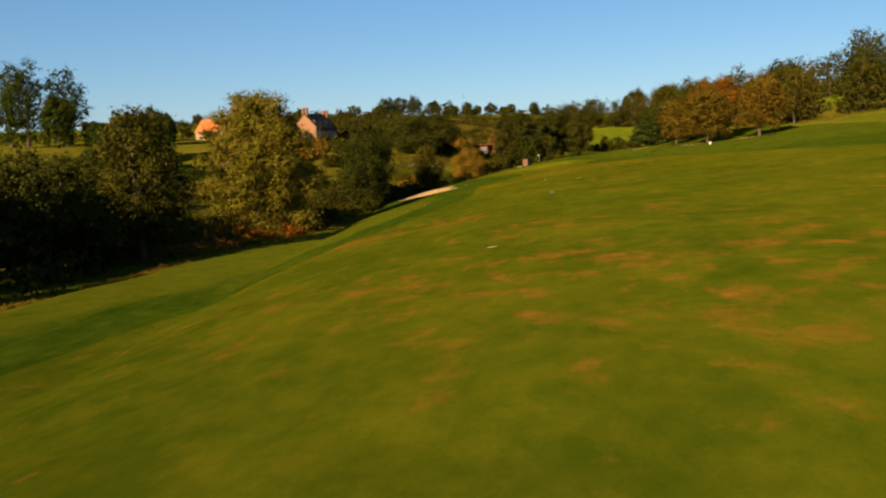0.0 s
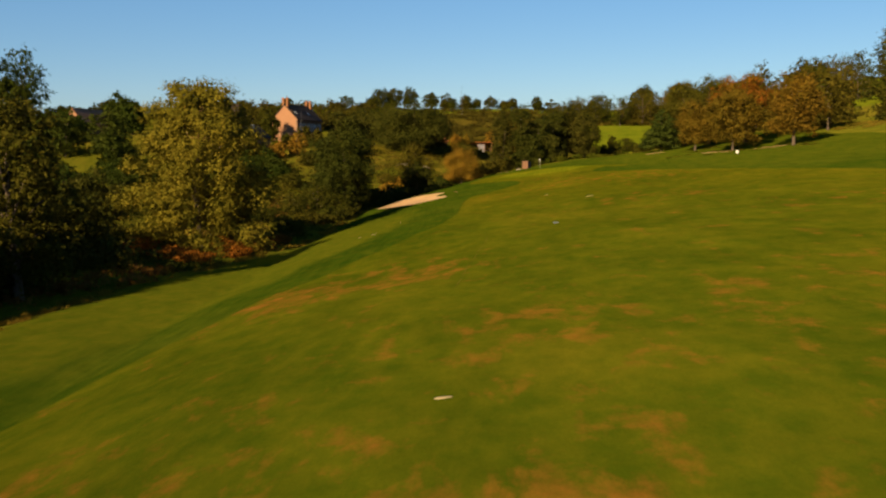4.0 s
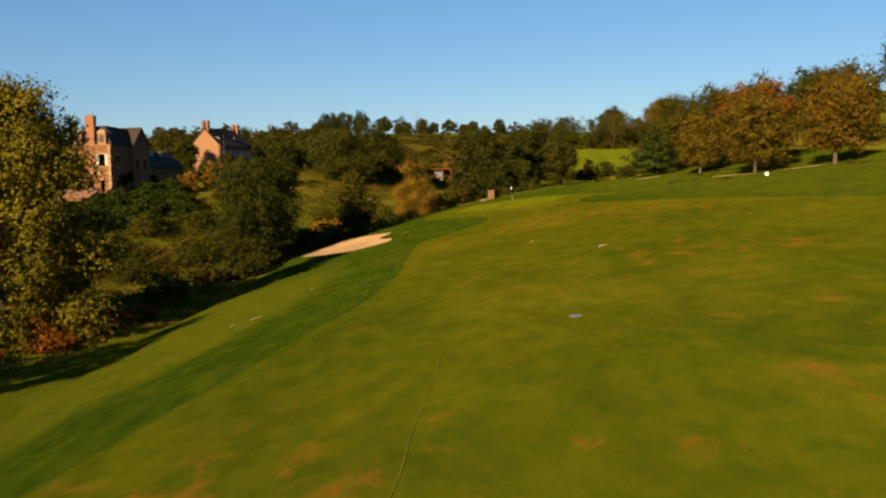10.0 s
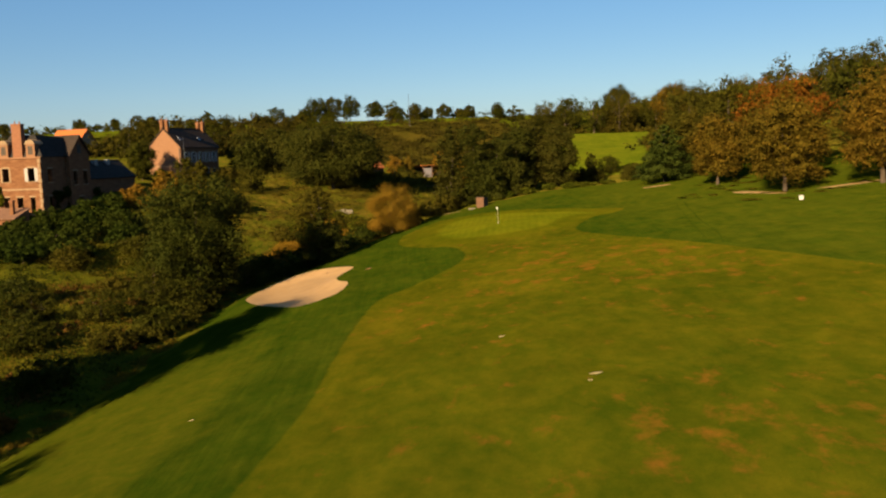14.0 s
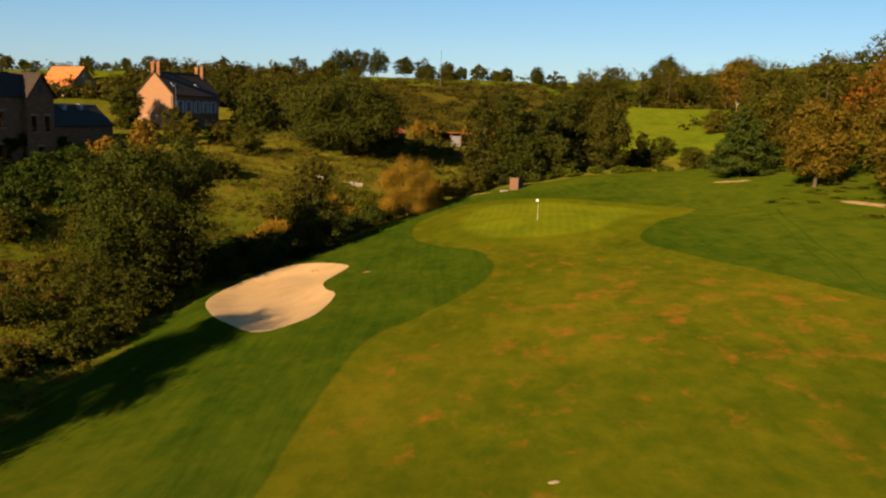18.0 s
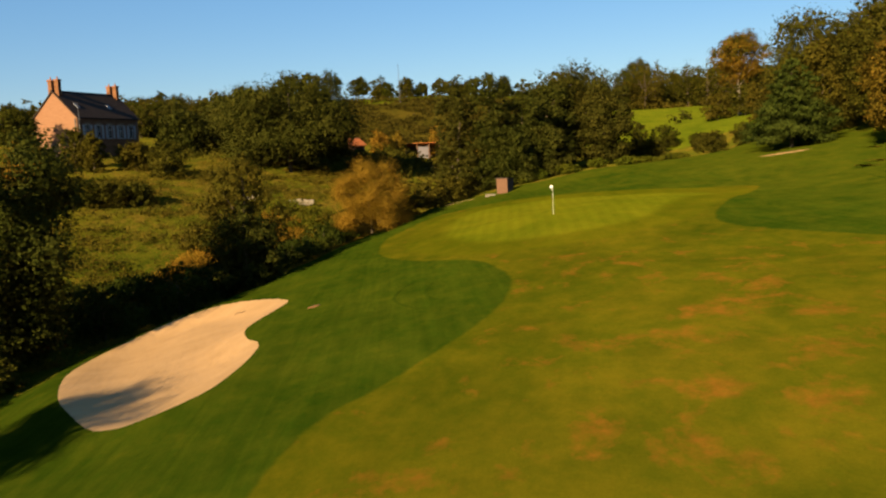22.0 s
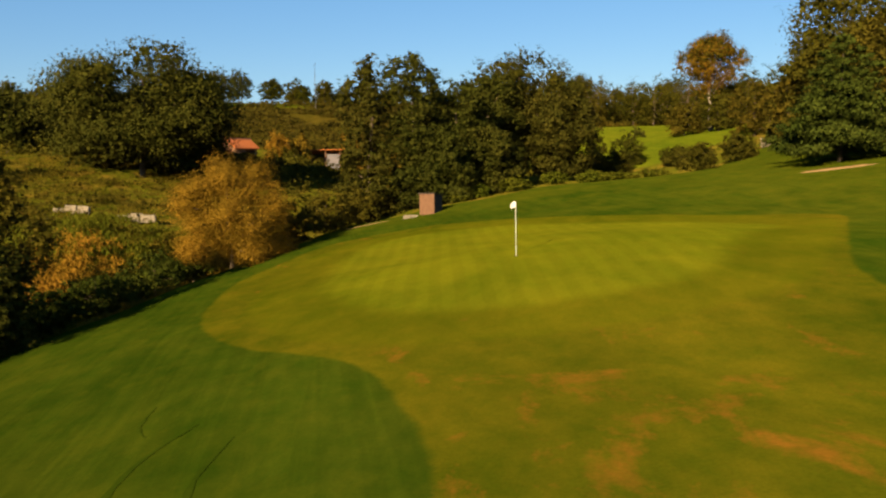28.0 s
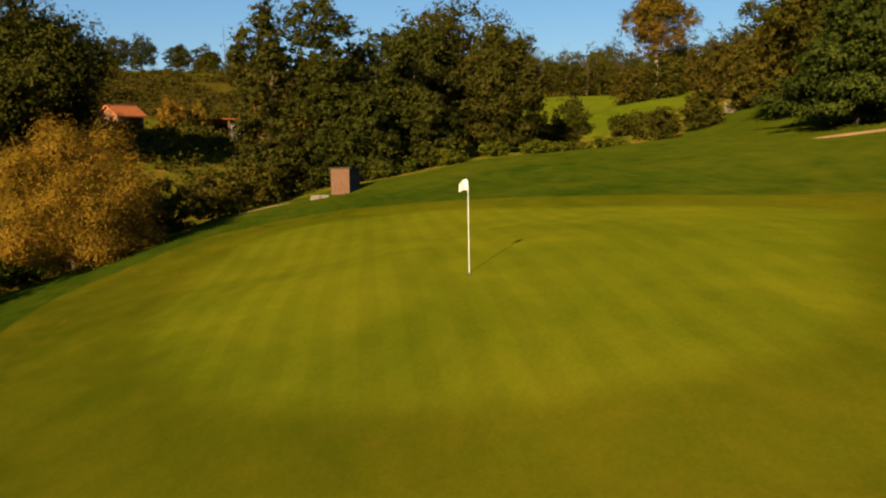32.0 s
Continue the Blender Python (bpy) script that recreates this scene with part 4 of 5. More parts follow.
M_WHITE = plain("white_paint", (0.4712, 0.456, 0.418), (0.5776, 0.5624, 0.5244), 3.0, 0.6, 0.1)
M_SHUTTER = plain("grey_painted_shutter", (0.228, 0.2128, 0.1976), (0.3192, 0.2964, 0.2736), 2.0, 0.7, 0.2)
M_WOOD = plain("reddish_plank", (0.095, 0.050, 0.028), (0.14, 0.075, 0.042), 2.0, 0.85, 0.4, 0.2, (5, 5, 1))
M_DARKWOOD = plain("dark_plank", (0.038, 0.0304, 0.02432), (0.076, 0.0608, 0.0456), 2.0, 0.85, 0.4, 0.2, (5, 5, 1))
M_METAL = plain("galvanised_sheet", (0.1672, 0.1748, 0.1824), (0.2584, 0.2584, 0.2584), 1.5, 0.45, 0.2, 0.5, (1, 1, 1), 0.6)
M_CONCRETE = plain("pale_concrete", (0.13, 0.11, 0.08), (0.21, 0.18, 0.135), 1.5, 0.9, 0.5)
M_EARTH = plain("bare_earth", (0.12, 0.055, 0.018), (0.17, 0.085, 0.03), 3.0, 0.95, 0.6)
M_DIVOT = plain("sandy_divot_fill", (0.20, 0.155, 0.075), (0.27, 0.21, 0.11), 5.0, 0.95, 0.5)
M_TRODDEN = plain("trodden_earth", (0.10, 0.066, 0.030), (0.18, 0.115, 0.055), 1.2, 0.95, 0.5, 0.0, dusty=1.0)
M_STRAWLINE = plain("pale_straw", (0.036, 0.035, 0.0032), (0.054, 0.047, 0.0055), 6.0, 0.95, 0.0, 0.0, dusty=1.0)
M_PLAQUE = plain("blue_grey_stone", (0.07, 0.085, 0.12), (0.11, 0.125, 0.16), 4.0, 0.6, 0.2)
M_SHEET = plain("dull_grey_sheet", (0.085, 0.08, 0.09), (0.13, 0.12, 0.13), 2.0, 0.7, 0.2)
M_STEEL = plain("dark_steel", (0.038, 0.038, 0.038), (0.0684, 0.0684, 0.0684), 6.0, 0.5, 0.1, 0.5, (1, 1, 1), 0.5)


def glass_material():
    m, t, b = material("window_glass", 0.08, 0.5)
    b.inputs["Base Color"].default_value = (0.02, 0.022, 0.025, 1)
    bump(t, b, noise_tex(t, 1.5, 2, 0.5, place_vec(t)), 0.05, 0.02)
    return m


M_GLASS = glass_material()


def part(name, bm, mat, parent, label=""):
    me = bpy.data.meshes.new(name)
    bm.normal_update()
    bm.to_mesh(me)
    bm.free()
    me.materials.append(mat)
    ob = new(name, me)
    ob.parent = parent
    if label:
        ob["label"] = label
    return ob


def add_box(bm, x0, x1, y0, y1, z0, z1):
    v = [bm.verts.new((x, y, z)) for z in (z0, z1) for x, y in ((x0, y0), (x1, y0), (x1, y1), (x0, y1))]
    for f in ((3, 2, 1, 0), (4, 5, 6, 7), (0, 1, 5, 4), (1, 2, 6, 5), (2, 3, 7, 6), (3, 0, 4, 7)):
        bm.faces.new([v[i] for i in f])
    return v


def box(x0, x1, y0, y1, z0, z1, bevel=0.0):
    bm = bmesh.new()
    add_box(bm, x0, x1, y0, y1, z0, z1)
    if bevel:
        bmesh.ops.bevel(bm, geom=bm.edges[:], offset=bevel, segments=1, affect="EDGES")
    return bm


def prism(outline, y0, y1):
    """An outline in x and z, drawn out along y."""
    bm = bmesh.new()
    a = [bm.verts.new((x, y0, z)) for x, z in outline]
    b = [bm.verts.new((x, y1, z)) for x, z in outline]
    bm.faces.new(a)
    bm.faces.new(b[::-1])
    for i in range(len(a)):
        j = (i + 1) % len(a)
        bm.faces.new((a[j], a[i], b[i], b[j]))
    bmesh.ops.recalc_face_normals(bm, faces=bm.faces[:])
    return bm


def pierced(width, high, thick, holes):
    """A wall along x from 0 to width, its face at y = 0, with openings x0, x1, z0, z1 right through it."""
    bm = bmesh.new()
    xs = sorted({0.0, width, *(v for h in holes for v in h[:2])})
    zs = sorted({0.0, high, *(v for h in holes for v in h[2:])})
    for x0, x1 in zip(xs, xs[1:]):
        for z0, z1 in zip(zs, zs[1:]):
            if not any(h[0] - 1e-6 <= x0 and x1 <= h[1] + 1e-6 and h[2] - 1e-6 <= z0 and z1 <= h[3] + 1e-6 for h in holes):
                add_box(bm, x0, x1, 0, thick, z0, z1)
    bmesh.ops.remove_doubles(bm, verts=bm.verts[:], dist=1e-4)
    twice = [f for f in bm.faces if any(g is not f and set(g.verts) == set(f.verts) for g in f.verts[0].link_faces)]
    if twice:
        bmesh.ops.delete(bm, geom=twice, context="FACES")
    return bm


def holder(name, m, parent):
    """A place for the parts of one wall."""
    ob = new(name)
    ob.parent = parent
    ob.matrix_local = m
    return ob


def wall(parent, m, width, high, thick, holes, mat, label="", frames=True, gable=0.0, sills=True, shutters=()):
    """One wall of a house with its windows, set by m; gable: the height of the triangle on top."""
    bm = pierced(width, high, thick, holes)
    if gable:
        g = prism([(0, high), (width, high), (width / 2, high + gable)], 0, thick)
        me = bpy.data.meshes.new("gable")
        g.to_mesh(me)
        g.free()
        bm.from_mesh(me)
        bpy.data.meshes.remove(me)
    w = part("wall", bm, mat, parent, label)
    w.matrix_local = m
    for i, (x0, x1, z0, z1) in enumerate(holes):
        if frames:
            fr = bmesh.new()
            for a in ((x0, x0 + 0.07, z0, z1), (x1 - 0.07, x1, z0, z1), (x0 + 0.07, x1 - 0.07, z0, z0 + 0.07), (x0 + 0.07, x1 - 0.07, z1 - 0.07, z1), ((x0 + x1) / 2 - 0.03, (x0 + x1) / 2 + 0.03, z0 + 0.07, z1 - 0.07), (x0 + 0.07, x1 - 0.07, z0 + 0.6 * (z1 - z0), z0 + 0.6 * (z1 - z0) + 0.05)):
                add_box(fr, a[0], a[1], 0.14, 0.2, a[2], a[3])
            win = part("window", fr, M_WHITE, w)
            part("pane", box(x0 + 0.07, x1 - 0.07, 0.16, 0.175, z0 + 0.07, z1 - 0.07), M_GLASS, win)
        if sills:
            part("sill", box(x0 - 0.12, x1 + 0.12, -0.1, 0.12, z0 - 0.14, z0 - 0.003), M_STONE, w)
            part("lintel", box(x0 - 0.15, x1 + 0.15, -0.035, 0.1, z1 + 0.003, z1 + 0.25), M_STONE, w)
        if i in shutters:
            for a, b in ((x0 - 0.03 - (x1 - x0) / 2, x0 - 0.03), (x1 + 0.03, x1 + 0.03 + (x1 - x0) / 2)):
                part("shutter", box(a, b, -0.06, -0.015, z0, z1), M_SHUTTER, w)
    return w


def gable_roof(parent, width, length, eave, rise, mat, over=0.3, label=""):
    """Two thick slopes and a ridge, over a house whose front is centred on x = 0 and that runs along y."""
    h, s = width / 2, rise / (width / 2)
    for side in (-1, 1):
        x = side * (h + over)
        pts = [(0, eave + rise + 0.02), (x, eave - over * s + 0.02), (x, eave - over * s + 0.2), (0, eave + rise + 0.22)]
        bm = prism(pts, -over, length + over)
        part("roof_slope", bm, mat, parent, label)
    part("ridge", prism([(-0.14, eave + rise + 0.12), (0.14, eave + rise + 0.12), (0.09, eave + rise + 0.3), (-0.09, eave + rise + 0.3)], -over - 0.02, length + over + 0.02), M_TERRA if mat is not M_SLATE else M_SLATE_BLUE, parent)


def chimney(parent, x, y, z0, z1, wide=0.7, deep=0.7, pots=2, mat=None):
    c = part("chimney", box(x - wide / 2, x + wide / 2, y - deep / 2, y + deep / 2, z0, z1 - 0.25), mat or M_BRICK, parent)
    part("chimney_cap", box(x - wide / 2 - 0.09, x + wide / 2 + 0.09, y - deep / 2 - 0.09, y + deep / 2 + 0.09, z1 - 0.25, z1, 0.03), M_TERRA, c)
    for i in range(pots):
        px = x + (i - (pots - 1) / 2) * wide * 0.5
        verts, faces = [], []
        tube(verts, faces, [(px, y, z1 - 0.02), (px, y, z1 + 0.4)], [0.12, 0.09], 8)
        pot = new("chimney_pot", mesh_from("chimney_pot", verts, faces, M_TERRA))
        pot.parent = c
    return c


def placed(name, label, category, x, y, turn, sink=0.0, group=""):
    """The root of a thing that stands on the ground."""
    root = new(name)
    root.matrix_world = pose(x, y, at_ground(x, y) - sink, 0, 0, turn)
    return tagged(root, label, category, group)


# ---- the farm ----
def brick_house():
    W, L, E, R = 7.2, 15.0, 7.4, 3.7
    root = placed("brick_house", "pink brick two-storey house with a dark slate roof and chimneys", "house", -38.0, 264.2, -17.4, 1.6)
    t = 0.4
    wall(root, pose(-W / 2, 0, 0), W, E, t, [], M_BRICK, gable=R)
    wall(root, pose(W / 2, L, 0, 0, 0, 180), W, E, t, [(1.2, 2.3, 1, 2.8), (4.6, 5.7, 1, 2.8), (1.2, 2.3, 4.4, 6.2), (4.6, 5.7, 4.4, 6.2)], M_BRICK, gable=R)
    holes = [(1.3 + 2.7 * i, 2.4 + 2.7 * i, 4.3, 6.3) for i in range(5)] + [(1.3 + 2.7 * i, 2.4 + 2.7 * i, 0.9, 2.9) for i in (0, 1, 3, 4)]
    wall(root, pose(W / 2, t, 0, 0, 0, 90), L - 2 * t, E, t, holes, M_BRICK_OLD, shutters=(0, 1, 2, 3, 4))
    wall(root, pose(-W / 2, L - t, 0, 0, 0, -90), L - 2 * t, E, t, holes[:5], M_BRICK)
    part("string_course", box(-W / 2 - 0.04, W / 2 + 0.04, -0.06, 0.0, 3.5, 3.72), M_STONE, root, "pale stone string course")
    part("drainpipe", box(W / 2 - 0.3, W / 2 - 0.18, -0.14, -0.02, 0.2, E - 0.2), M_STEEL, root)
    gable_roof(root, W, L, E, R, M_SLATE, 0.25)
    for x in (-0.55, 0.55):
        chimney(root, x, 0.55, E + R - 0.6, E + R + 1.8, 0.62, 0.7, 1, M_BRICK_OLD)
        chimney(root, x, L - 0.7, E + R - 0.6, E + R + 1.6, 0.62, 0.7, 1, M_BRICK_OLD)
    s = R / (W / 2)
    for y in (2.2, 9.8):  # roof lights lie on the slope
        m = pose(W / 4 + 0.35, y, E + R - (W / 4 + 0.35) * s + 0.24, 0, math.degrees(math.atan(s)), 0)
        rl = part("roof_light", box(-0.45, 0.45, -0.35, 0.35, 0, 0.08), M_METAL, root, "pale metal roof light")
        rl.matrix_local = m
        pn = part("pane", box(-0.36, 0.36, -0.27, 0.27, 0.083, 0.1), M_GLASS, rl)


brick_house()


def ruined_house():
    W, L, E = 7.6, 12.0, 9.2
    root = placed("ruined_house", "derelict brick manor with a tall chimney and broken slate roof", "house", -48.0, 218.8, -14.0, 0.6)
    t = 0.45
    front = [(1.0, 2.1, 5.6, 7.6), (5.4, 6.5, 5.6, 7.6), (0.9, 1.9, 1.0, 3.2), (3.2, 4.2, 0.0, 3.2), (5.5, 6.3, 0.6, 3.2)]
    w = wall(root, pose(-W / 2, 0, 0), W, E, t, front, M_BRICK_OLD, frames=False, shutters=(1,))
    for x0, x1, z0, z1 in front[:2]:
        for a in (x0 - 0.32, x1 + 0.04):
            part("window_surround", box(a, a + 0.28, -0.05, 0.12, z0 - 0.1, z1 + 0.1), M_STONE, w, "pale stone window surround")
    for x in (-0.04, W - 0.46):
        for k in range(12):
            part("quoin", box(x, x + (0.5 if k % 2 else 0.38), -0.045, 0.3, 0.1 + 0.75 * k, 0.72 + 0.75 * k), M_STONE, w)
    side = [(1.2, 2.3, 1.0, 3.2), (7.4, 8.5, 0.0, 3.4), (1.2, 2.3, 5.4, 7.4), (7.2, 8.4, 5.4, 7.6), (9.6, 10.6, 5.4, 7.6)]
    wall(root, pose(W / 2, t, 0, 0, 0, 90), L - 2 * t, E, t, side, M_BRICK_OLD, frames=False)
    wall(root, pose(-W / 2, L - t, 0, 0, 0, -90), L - 2 * t, E, t, side[:2], M_BRICK_OLD, frames=False)
    wall(root, pose(W / 2, L, 0, 0, 0, 180), W, E, t, [], M_BRICK_OLD)
    part("cornice", box(-W / 2 - 0.18, W / 2 + 0.18, -0.2, 0.1, E - 0.2, E + 0.1, 0.05), M_BRICK, root)
    part("string_course", box(-W / 2 - 0.05, W / 2 + 0.05, -0.07, -0.003, 4.3, 4.55), M_STONE, root)
    # steep hipped roof
    bm = bmesh.new()
    lo = [bm.verts.new(p) for p in ((-W / 2 - 0.15, 0.3, E + 0.05), (W / 2 + 0.15, 0.3, E + 0.05), (W / 2 + 0.15, L + 0.1, E + 0.05), (-W / 2 - 0.15, L + 0.1, E + 0.05))]
    hi = [bm.verts.new(p) for p in ((-W / 2 + 1.6, 1.6, E + 3.4), (W / 2 - 1.6, 1.6, E + 3.4), (W / 2 - 1.6, L - 1.2, E + 3.0), (-W / 2 + 1.6, L - 1.2, E + 3.4))]
    for i in range(4):
        j = (i + 1) % 4
        bm.faces.new((lo[i], lo[j], hi[j], hi[i]))
    bm.faces.new(hi)
    bm.faces.new(lo[::-1])
    part("roof", bm, M_SLATE_BLUE, root)
    chimney(root, 0.0, 0.55, E - 0.4, 14.3, 1.6, 0.85, 2, M_TERRA)
    for x in (-2.3, 2.3):  # brick dormers beside the stack
        d = part("dormer", box(x - 0.75, x + 0.75, -0.02, 1.5, E + 0.1, E + 2.0), M_BRICK, root)
        # no hole here: a dark board stands for the opening's inner shade
        part("dormer_dark_board", box(x - 0.4, x + 0.4, -0.05, -0.022, E + 0.45, E + 1.7), M_DARKWOOD, d, "dark board standing for the shade in a dormer opening")
        part("dormer_cap", prism([(x - 0.95, E + 2.0), (x + 0.95, E + 2.0), (x + 0.55, E + 2.5), (x, E + 2.7), (x - 0.55, E + 2.5)], -0.14, 1.9), M_STONE, d)
    # cross gable on the courtyard side
    g = holder("cross_gable", pose(W / 2 - 1.9, L - 3.1, 0, 0, 0, 90), root)
    gw, gh = 5.4, 9.5
    wall(g, pose(-gw / 2, -2.6, 0), gw, gh, 0.4, [(0.9, 1.9, 4.8, 6.9), (3.5, 4.5, 4.8, 6.9), (2.0, 3.3, 0.0, 2.8)], M_BRICK_OLD, frames=False, gable=2.9)
    # attic opening drawn as a dark board, its shade put in by colour
    part("gable_dark_board", box(-0.5, 0.5, -2.64, -2.603, gh + 0.2, gh + 1.6), M_DARKWOOD, g, "dark board standing for the shade in an attic opening")
    for s in (-1, 1):
        part("cheek", box(s * gw / 2 - (0.4 if s > 0 else 0), s * gw / 2 + (0.4 if s < 0 else 0), -2.2, 0.2, 0, gh), M_BRICK_OLD, g)
        x, k = s * (gw / 2 + 0.35), 2.9 / (gw / 2)
        part("gable_roof", prism([(0, gh + 2.95), (x, gh - 0.35 * k + 0.05), (x, gh - 0.35 * k + 0.22), (0, gh + 3.12)], -2.95, 2.0), M_SLATE, g)
    # low wing
    wing = holder("low_wing", pose(0.5, L, 0), root)
    ww, wl, we, wr = 6.2, 14.5, 5.6, 2.7
    wall(wing, pose(ww / 2, 0.02, 0, 0, 0, 90), wl, we, 0.4, [(1.5, 2.4, 0.0, 2.4), (4.2, 5.1, 1.0, 2.6), (8.5, 9.6, 1.0, 2.8), (12, 12.9, 1.0, 2.6)], M_BRICK_OLD, frames=False)
    wall(wing, pose(-ww / 2, wl, 0, 0, 0, -90), wl, we, 0.4, [], M_BRICK_OLD)
    wall(wing, pose(ww / 2, wl + 0.02, 0, 0, 0, 180), ww, we, 0.4, [], M_BRICK_OLD, gable=wr)
    gable_roof(wing, ww, wl - 0.1, we, wr, M_SLATE_BLUE, 0.25)
    for y in (5.6, 9.4):
        part("roof_vent", box(0.3, 1.1, y, y + 0.8, we + wr - 0.6, we + wr + 0.35, 0.05), M_METAL, wing)
    rng = np.random.default_rng(9)
    for y0, y1, z1 in ((3.0, 6.5, 4.2), (8.0, 9.4, 3.0), (13.5, 16.0, 3.6)):
        blobs = [((W / 2 + (0.3 if y0 < 12 else 0.1), rng.uniform(y0, y1), rng.uniform(0.3, z1)), (0.35, 0.8, 0.8)) for _ in range(12)]
        ivy = new("ivy", leaf_cloud("ivy", blobs, 2600, 0.2, rng, L_DARK))
        ivy.parent = root
    blobs = [((rng.uniform(-4.0, -3.1), -0.25, rng.uniform(0.3, 4.6)), (0.5, 0.35, 0.6)) for _ in range(12)]
    ivy = new("ivy", leaf_cloud("ivy", blobs, 2600, 0.18, rng, L_FERN))
    ivy.parent = root


ruined_house()


def lean_to():
    root = placed("lean_to", "low brick outhouse with a brown tiled lean-to roof", "outhouse", -49.4, 213.2, -14, 0.9)
    wall(root, pose(-3, 0, 0), 6.0, 2.0, 0.3, [(1.0, 1.8, 0.0, 1.8)], M_BRICK_OLD, frames=False, sills=False)
    part("end_wall", prism([(0, 0), (3.4, 0), (3.4, 3.2), (0, 2.0)], -0.15, 0.15), M_BRICK_OLD, root).matrix_local = pose(2.85, 0, 0, 0, 0, 90)
    part("end_wall", prism([(0, 0), (3.4, 0), (3.4, 3.2), (0, 2.0)], -0.15, 0.15), M_BRICK_OLD, root).matrix_local = pose(-2.85, 0, 0, 0, 0, 90)
    part("roof_slope", prism([(-0.4, 1.9), (3.5, 3.25), (3.5, 3.4), (-0.4, 2.05)], -3.3, 3.3), M_TILE_OLD, root).matrix_local = pose(0, 0, 0, 0, 0, 90)
    chimney(root, 1.9, 1.2, 1.6, 4.6, 0.55, 0.5, 0, M_BRICK_OLD)


lean_to()


def simple_barn(name, label, x, y, turn, W, L, E, R, wall_mat, roof_mat, holes=(), sink=0.5, category="barn"):
    root = placed(name, label, category, x, y, turn, sink)
    wall(root, pose(-W / 2, 0, 0), W, E, 0.35, list(holes), wall_mat, frames=False, gable=R, sills=False)
    wall(root, pose(W / 2, L, 0, 0, 0, 180), W, E, 0.35, [], wall_mat, gable=R)
    wall(root, pose(W / 2, 0.35, 0, 0, 0, 90), L - 0.7, E, 0.35, [(L * 0.4, L * 0.4 + 2.2, 0, min(2.6, E - 0.3))], wall_mat, frames=False, sills=False)
    wall(root, pose(-W / 2, L - 0.35, 0, 0, 0, -90), L - 0.7, E, 0.35, [], wall_mat)
    gable_roof(root, W, L, E, R, roof_mat, 0.3)
    return root


simple_barn("barn", "long stone barn with a brown tiled roof", -95.5, 268.0, -16, 6.2, 23, 3.4, 3.8, M_BRICK, M_TILE_OLD, [(2.4, 3.8, 0, 2.2)])
simple_barn("farm_house", "farmhouse with a bright orange tiled roof", -77.0, 333, 62, 8.0, 11, 3.4, 4.4, M_STONE, M_TILE, category="house")
simple_barn("cottage", "small cottage with an orange lit gable and red roof", 1.6, 284, -36, 2.6, 4.2, 1.4, 1.0, M_BRICK, M_TILE, [(1.4, 2.0, 0, 1.2)], 0.2, "cottage")


def open_shed():
    root = placed("open_shed", "open-fronted farm shed with a rusty red sheet roof", "shed", 15.4, 301, 0, 0.2)
    for x in (-3.2, -1.1, 1.1, 3.2):
        part("post", box(x - 0.09, x + 0.09, -0.09, 0.09, 0, 2.9), M_WOOD, root)
        part("post", box(x - 0.09, x + 0.09, 3.91, 4.09, 0, 2.4), M_WOOD, root)
    part("back_wall", box(-3.3, 3.3, 4.1, 4.2, 0, 2.5), M_DARKWOOD, root)
    for s in (-3.35, 3.25):
        part("side_wall", box(s, s + 0.1, 0, 4.1, 0, 2.5), M_WOOD, root)
    part("door_sheet", box(-0.9, 1.0, -0.16, -0.1, 0.05, 2.3), M_SHEET, root, "grey sheet-metal door")
    part("roof_sheet", prism([(-0.6, 2.95), (4.6, 2.35), (4.6, 2.43), (-0.6, 3.03)], -3.7, 3.7), M_TILE, root).matrix_local = pose(0, 0, 0, 0, 0, 90)


open_shed()


def garden_shed():
    root = placed("garden_shed", "small reddish plank shed behind the putting green", "shed", 23.4, 240.2, -28, 0.05)
    w, d, h = 1.4, 1.9, 1.85
    for i in range(7):
        x = -w / 2 + i * w / 7
        part("plank", box(x + 0.008, x + w / 7 - 0.008, -0.02, 0.03, 0.03, h), M_WOOD, root)
    for s in (-1, 1):
        for i in range(6):
            y = 0.03 + i * (d - 0.03) / 6
            # the right side's shade is put into its colour by the darker plank
            part("plank", box(min(s * w / 2, s * (w / 2 - 0.04)), max(s * w / 2, s * (w / 2 - 0.04)), y + 0.008, y + d / 6 - 0.014, 0.03, h - 0.12 * (y / d)), M_WOOD if s < 0 else M_DARKWOOD, root)
    part("back", box(-w / 2, w / 2, d, d + 0.04, 0, h - 0.14), M_DARKWOOD, root)
    r = part("roof", box(-w / 2 - 0.12, w / 2 + 0.12, -0.15, d + 0.15, 0, 0.06), M_DARKWOOD, root)
    r.matrix_local = pose(0, 0, h + 0.02, -5, 0, 0)
    part("batten", box(-w / 2 + 0.05, w / 2 - 0.05, -0.05, -0.022, 0.4, 0.5), M_WOOD, root)
    part("batten", box(-w / 2 + 0.05, w / 2 - 0.05, -0.05, -0.022, 1.4, 1.5), M_WOOD, root)


garden_shed()


def rubble(label, x, y, turn, long, tall, seed):
    """Pale slabs leaning on one another."""
    rng = np.random.default_rng(seed)
    root = placed("broken_wall", label, "wall", x, y, turn, 0.1)
    n = max(2, int(long / 0.9))
    for i in range(n):
        a = long / n
        bm = box(-a / 2 + 0.02, a / 2 - 0.02, -0.14, 0.14, 0, tall * rng.uniform(0.6, 1.1), 0.03)
        for v in bm.verts:
            v.co += Vector(rng.uniform(-0.05, 0.05, 3))
        part("slab", bm, M_CONCRETE, root).matrix_local = pose((i - (n - 1) / 2) * a, 0, 0, rng.uniform(-14, 4), rng.uniform(-4, 4), rng.uniform(-6, 6))


rubble("broken pale concrete wall in the meadow", -0.5, 236.4, 6, 3.0, 0.8, 1)
